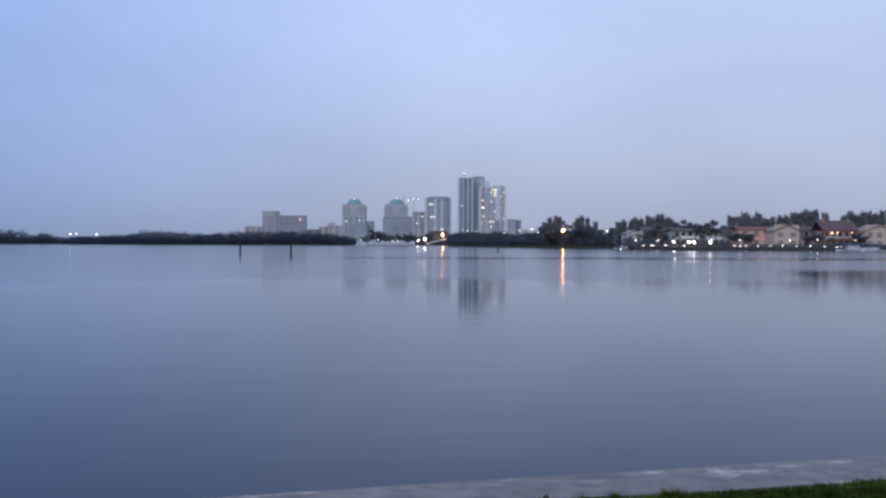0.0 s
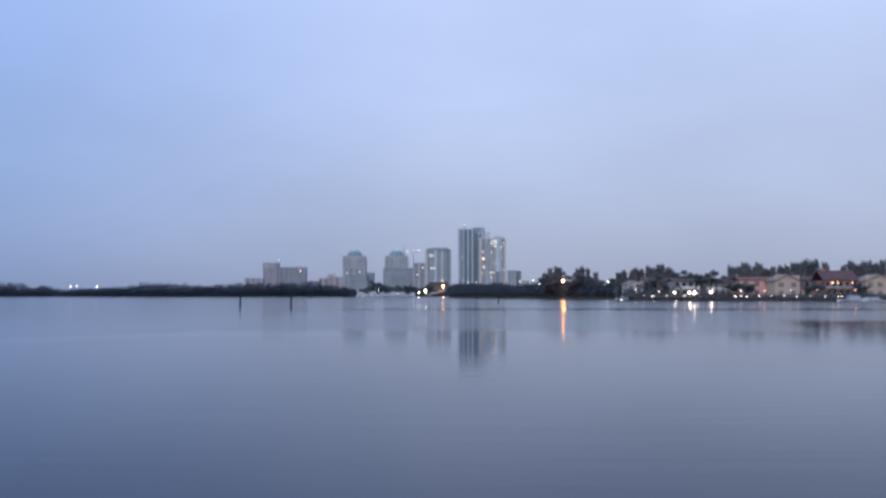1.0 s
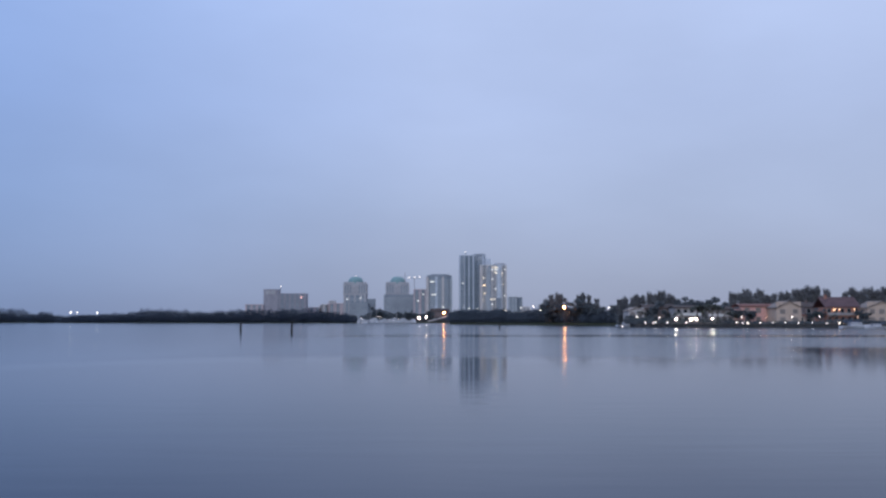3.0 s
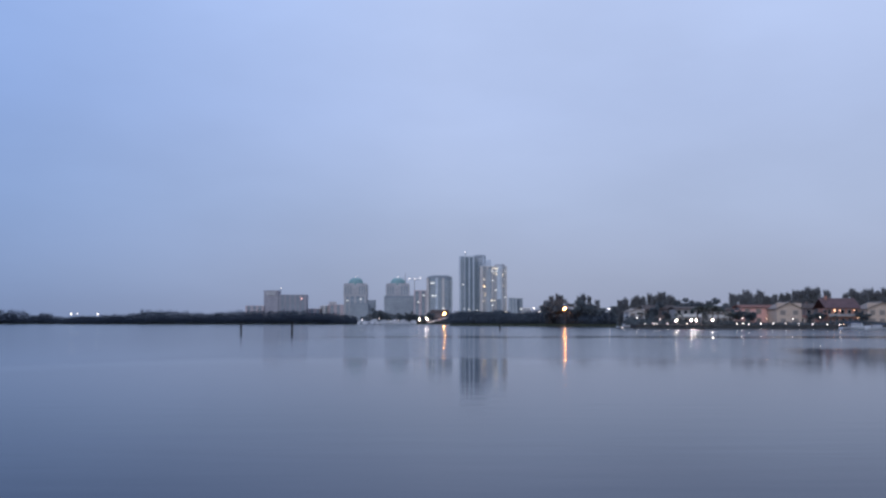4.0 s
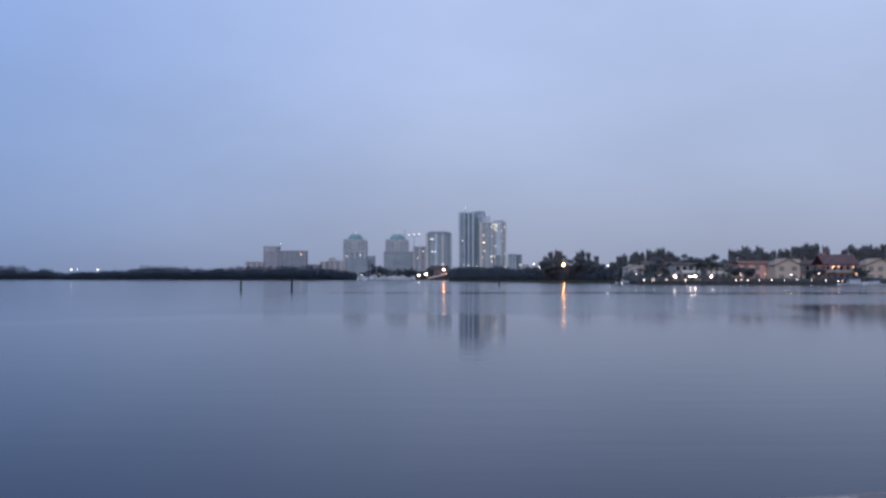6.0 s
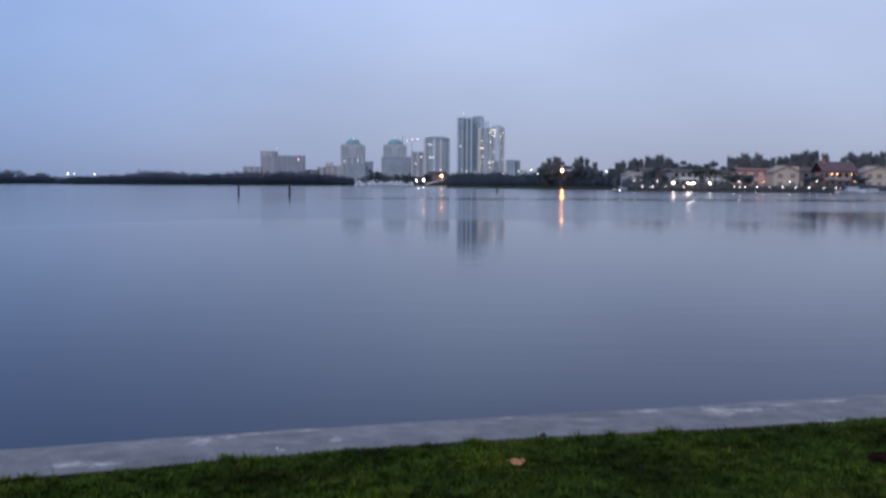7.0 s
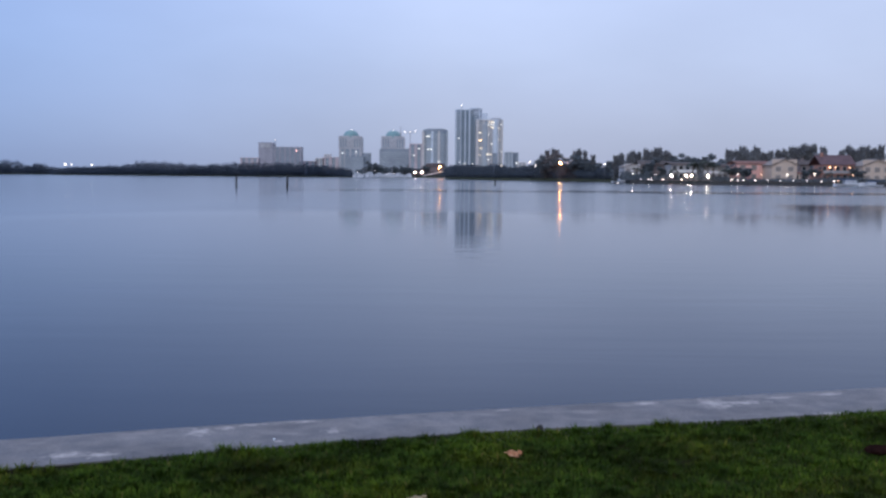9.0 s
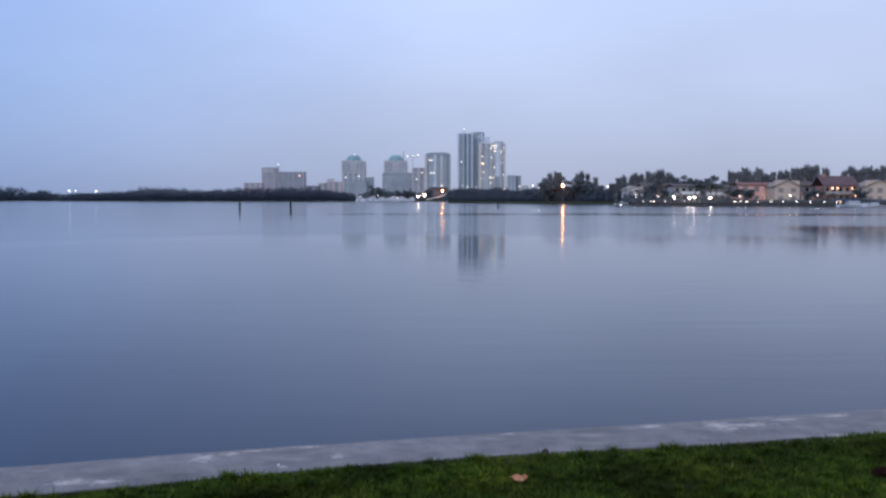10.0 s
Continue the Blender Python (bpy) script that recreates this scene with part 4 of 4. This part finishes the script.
plant(pines, [(72.79, 392, 9.84), (74.97, 390, 10.95), (76.88, 388, 10.45), (79.42, 388, 11.6),
              (81.76, 386, 11.09), (83.82, 386, 12.0), (85.66, 384, 11.27), (87.94, 384, 12.63),
              (89.52, 382, 12.35), (91.56, 382, 11.44),
              (118.47, 390, 12.34), (121.4, 392, 12.17), (123.79, 390, 13.27), (125.69, 388, 12.75),
              (128.91, 388, 13.44), (131.45, 386, 11.32), (134.76, 385, 11.98), (137.15, 384, 12.18),
              (139.65, 384, 12.63), (141.42, 382, 13.26), (143.91, 382, 13.71), (145.64, 380, 14.1),
              (148.12, 380, 13.65), (149.58, 378, 14.26), (151.82, 378, 13.36), (152.81, 376, 12.18),
              (158.02, 372, 12.29), (159.79, 372, 13.17), (161.78, 370, 12.45), (164.64, 370, 13.77),
              (166.37, 368, 13.48), (168.99, 368, 12.61), (171.11, 366, 13.42), (175.02, 366, 12.98),
              (74.71, 396, 9.69), (79.48, 394, 10.35), (82.28, 394, 10.82), (88.61, 392, 11.23),
              (92.32, 390, 11.42), (124.28, 396, 12.27), (129.27, 394, 12.45), (131.86, 392, 11.7),
              (135.59, 392, 11.23), (140.68, 390, 12.11), (144.79, 388, 12.98), (147.55, 388, 13.21),
              (149.31, 386, 13.15), (151.6, 386, 13.38), (163.93, 378, 11.79), (166.85, 378, 12.69),
              (168.64, 376, 12.85), (171.32, 376, 12.4), (173.29, 374, 12.35), (92.88, 380, 9.81),
              (55.21, 463, 13.81), (52.79, 461, 12.94), (57.01, 462, 13.24), (66.3, 447, 13.39),
              (64.03, 446, 12.3), (68.53, 446, 12.57), (71.0, 440, 10.59), (50.43, 462, 11.04)], 0.95)
plant(palms, [(88.26, 322, 7.59), (91.03, 321, 7.96), (85.78, 322, 6.83), (92.65, 320, 6.99),
              (69.55, 334, 5.44), (80.73, 324, 4.94), (95.84, 318, 5.26), (128.46, 312, 3.89)])

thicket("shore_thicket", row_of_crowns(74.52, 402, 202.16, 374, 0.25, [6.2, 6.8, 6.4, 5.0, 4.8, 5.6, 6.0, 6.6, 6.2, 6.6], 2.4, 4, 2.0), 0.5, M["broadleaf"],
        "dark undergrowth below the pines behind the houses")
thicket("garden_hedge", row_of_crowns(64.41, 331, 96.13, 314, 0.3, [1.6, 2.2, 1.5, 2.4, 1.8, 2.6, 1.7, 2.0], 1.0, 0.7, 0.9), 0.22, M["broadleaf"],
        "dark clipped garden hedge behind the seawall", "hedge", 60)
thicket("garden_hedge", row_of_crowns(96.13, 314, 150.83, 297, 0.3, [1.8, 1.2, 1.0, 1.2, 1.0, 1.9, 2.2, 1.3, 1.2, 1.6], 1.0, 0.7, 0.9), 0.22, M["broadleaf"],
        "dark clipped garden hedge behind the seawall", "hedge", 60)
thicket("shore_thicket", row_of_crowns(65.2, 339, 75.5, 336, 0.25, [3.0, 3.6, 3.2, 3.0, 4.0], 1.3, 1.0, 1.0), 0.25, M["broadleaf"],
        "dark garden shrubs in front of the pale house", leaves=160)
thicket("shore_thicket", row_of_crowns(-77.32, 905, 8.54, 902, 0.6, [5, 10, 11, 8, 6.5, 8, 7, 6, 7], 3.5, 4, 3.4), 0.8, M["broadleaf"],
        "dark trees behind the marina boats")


# ------------------------------------------------ houses along the far shore
def gable_roof(w, d, z, rise, front):
    """A pitched roof with eaves; front: the gable faces the water."""
    bm = bmesh.new()
    e = 0.5
    if front:
        a = [(-w / 2 - e, z), (0, z + rise), (w / 2 + e, z), (w / 2 + e, z - 0.25), (0, z + rise - 0.28), (-w / 2 - e, z - 0.25)]
        lo, hi = [bm.verts.new((x, -e, q)) for x, q in a], [bm.verts.new((x, d + e, q)) for x, q in a]
    else:
        a = [(-e, z), (d / 2, z + rise), (d + e, z), (d + e, z - 0.25), (d / 2, z + rise - 0.28), (-e, z - 0.25)]
        lo, hi = [bm.verts.new((-w / 2 - e, x, q)) for x, q in a], [bm.verts.new((w / 2 + e, x, q)) for x, q in a]
    for i in range(6):
        j = (i + 1) % 6
        bm.faces.new((lo[i], lo[j], hi[j], hi[i]))
    for r in (lo, hi):
        bm.faces.new((r[0], r[1], r[4], r[5]))
        bm.faces.new((r[1], r[2], r[3], r[4]))
    bmesh.ops.recalc_face_normals(bm, faces=bm.faces)
    return bm


def house(x0, x1, y, eave, ridge, wall_m, roof_m, label, front=False, cols=3, floors=2, balcony=False, lit=(), chimney=None, deep=10.0, pane=None, rail_m=None):
    cx, w, g = (x0 + x1) / 2, x1 - x0, 0.25
    t = thing("house", (cx, y, g), label, "house", "houses along the far shore")
    z, rise = eave - g, max(ridge - eave, 0.5)
    bm = boxed(-w / 2, w / 2, 0, deep, 0, z - 0.2)
    part("wall", bm, wall_m, t)
    if front:
        part("gable", prism([(-w / 2 + 0.05, 0.05), (w / 2 - 0.05, 0.05), (w / 2 - 0.05, 0.4), (-w / 2 + 0.05, 0.4)], z - 0.3, z + rise - 0.4), wall_m, t)
        g_ob = t.children[-1]
        for v in g_ob.data.vertices:
            if v.co.z > z:
                v.co.x *= 0.06
    part("roof", gable_roof(w, deep, z, rise, front), roof_m, t)
    storey = z / floors
    for f in range(floors):
        for c in range(cols):
            x = -w / 2 + w * (c + 0.5) / cols
            ww, wh = min(1.5, w / cols * 0.5), storey * 0.5
            zc = storey * (f + 0.52)
            win = part("window", boxed(x - ww / 2, x + ww / 2, -0.05, 0.05, zc - wh / 2, zc + wh / 2), M["lit"] if (f, c) in lit else pane or M["pane"], t,
                       "lit window" if (f, c) in lit else "")
            for fx0, fx1, fz0, fz1 in ((-ww / 2 - 0.12, -ww / 2, -wh / 2, wh / 2), (ww / 2, ww / 2 + 0.12, -wh / 2, wh / 2),
                                       (-ww / 2 - 0.12, ww / 2 + 0.12, wh / 2, wh / 2 + 0.12), (-ww / 2 - 0.12, ww / 2 + 0.12, -wh / 2 - 0.12, -wh / 2)):
                part("frame", boxed(x + fx0, x + fx1, -0.09, 0.0, zc + fz0, zc + fz1), M["greystucco"], win)
    if balcony:
        b = part("balcony", boxed(-w / 2 + 0.3, w / 2 - 0.3, -1.4, -0.1, storey - 0.2, storey), wall_m, t)
        part("rail", boxed(-w / 2 + 0.3, w / 2 - 0.3, -1.42, -1.3, storey, storey + 0.95), rail_m or M["greystucco"], b, "solid balcony rail")
        for c in range(cols + 1):
            x = -w / 2 + 0.45 + (w - 0.9) * c / cols
            part("post", boxed(x - 0.12, x + 0.12, -1.4, -1.16, 0, storey - 0.2), rail_m or wall_m, b)
    if chimney is not None:
        part("chimney", boxed(chimney - 0.4, chimney + 0.4, deep * 0.4, deep * 0.4 + 0.8, z, z + rise + 0.8), wall_m, t)
    return t


house(67.74, 73.49, 346, 4.97, 6.4, M["beige"], M["paletile"], "small pale house with a low gable to the water", front=True, cols=2, pane=M["curtain"])
house(74.76, 86.04, 352, 6.07, 7.53, M["brown"], M["darktile"], "dark brown house under a dark tiled roof", cols=4, chimney=2)
house(81.35, 90.41, 332, 6.01, 6.8, M["greystucco"], M["darktile"], "grey stucco house with a white balcony on posts", cols=4, balcony=True, rail_m=M["white"])
house(93.29, 102.86, 336, 5.47, 6.46, M["greystucco"], M["darktile"], "long grey house with a white balcony rail", cols=4, balcony=True, rail_m=M["white"], pane=M["curtain"])
house(102.82, 114.27, 327, 6.43, 7.3, M["pink"], M["tile"], "pink stucco house under a red tiled roof", cols=3, pane=M["curtain"])
house(111.66, 119.99, 318, 5.82, 8.09, M["cream"], M["paletile"], "cream house with a broad gable to the water", front=True, cols=2, pane=M["curtain"])
house(119.24, 121.87, 320, 3.19, 3.67, M["cream"], M["tile"], "low cream garden annex beside the gabled house", cols=1, floors=1, deep=5)
house(131.41, 139.59, 345, 6.39, 8.03, M["brown"], M["darktile"], "brown house half hidden by dark shrubs", cols=3, chimney=-2)
red = house(130.92, 142.3, 325, 6.2, 9.58, M["redwall"], M["darkred"], "dark red house with lit upper windows and a balcony", cols=5, balcony=True,
      chimney=-4)
for x, z, r in ((-2.9, 4.95, 0.22), (-1.0, 5.0, 0.15), (3.9, 5.0, 0.15), (5.0, 2.6, 0.15)):
    part("wall_lamp", ball(r, 2), M["lamp_amber"], red, "glowing amber wall lamp", at=(x, -0.4, z))
house(142.51, 152.16, 319, 5.84, 8.11, M["cream"], M["paletile"], "pale house with a gable to the water", front=True, cols=3, pane=M["curtain"])


# ------------------------------------------------ small things on the lawn
def fallen_leaf(x, y, z, length, width, turn, curl, tilt, material, label):
    bm = bmesh.new()
    rows = []
    for i in range(9):
        u = i / 8
        w = width * (math.sin(math.pi * min(1, u * 0.96 + 0.02)) ** 0.7) * (1 + 0.25 * math.sin(9 * u))
        rows.append([bm.verts.new(((u - 0.5) * length, k * w / 2, curl * length * (abs(k) * 0.35 + (2 * u - 1) ** 2 * 0.5) + 0.004 * math.sin(13 * u + 3 * k))) for k in (-1, -0.5, 0, 0.5, 1)])
    for p, q in zip(rows, rows[1:]):
        for k in range(4):
            bm.faces.new((p[k], p[k + 1], q[k + 1], q[k]))
    r = bmesh.ops.solidify(bm, geom=bm.faces[:], thickness=0.0015)
    t = thing("fallen_leaf", (x, y, z), label, "leaf", "fallen leaves", turn=turn)
    t.rotation_euler[0] = radians(tilt)
    part("blade", bm, material, t)
    part("stalk", rod(bmesh.new(), (-length / 2, 0, curl * length * 0.5), (-length * 0.72, 0.004, curl * length * 0.4), 0.0018, 0.0012, 6), material, t)


fallen_leaf(0.431, 5.08, 0.03, 0.082, 0.052, -8, 0.34, 30, M["leaf_tan"], "dry tan fallen leaf curled on the turf")
fallen_leaf(-0.08, 4.375, 0.03, 0.080, 0.030, 14, 0.12, 18, M["leaf_pale"], "bleached narrow leaf lying flat on the turf")

bm = ball(1.0, 3)
for v in bm.verts:
    k = 1 + 0.22 * noise.noise(v.co * 2.3) + 0.1 * noise.noise(v.co * 7)
    v.co = Vector((v.co.x * 0.085 * k, v.co.y * 0.06 * k, v.co.z * 0.026 * k))
husk = part("husk", bm, M["husk"], label="dark brown fibrous husk lying in the turf", at=(2.50, 5.22, 0.03))
tagged(husk, category="husk")
for x, y, r in ((0.627, 5.61, 0.023), (-0.93, 5.37, 0.008)):
    bm = ball(r, 2)
    for v in bm.verts:
        v.co *= 1 + 0.25 * noise.noise(v.co * 60)
    p = part("pebble", bm, M["pile"] if x > 0 else M["hull"], label="small stone in the turf beside the seawall cap", at=(x, y, 0.02 + r * 0.7))
    tagged(p, category="stone")


# ------------------------------------------------ a small float far out
buoy = thing("marker_buoy", (-63.04, 460, WATER), "small dark marker buoy on the bay", "buoy")
part("float", ball(0.45, 2, 0.8), M["pile"], buoy)
part("staff", rod(bmesh.new(), (0, 0, 0.3), (0, 0, 1.1), 0.08, 0.06), M["pile"], buoy)
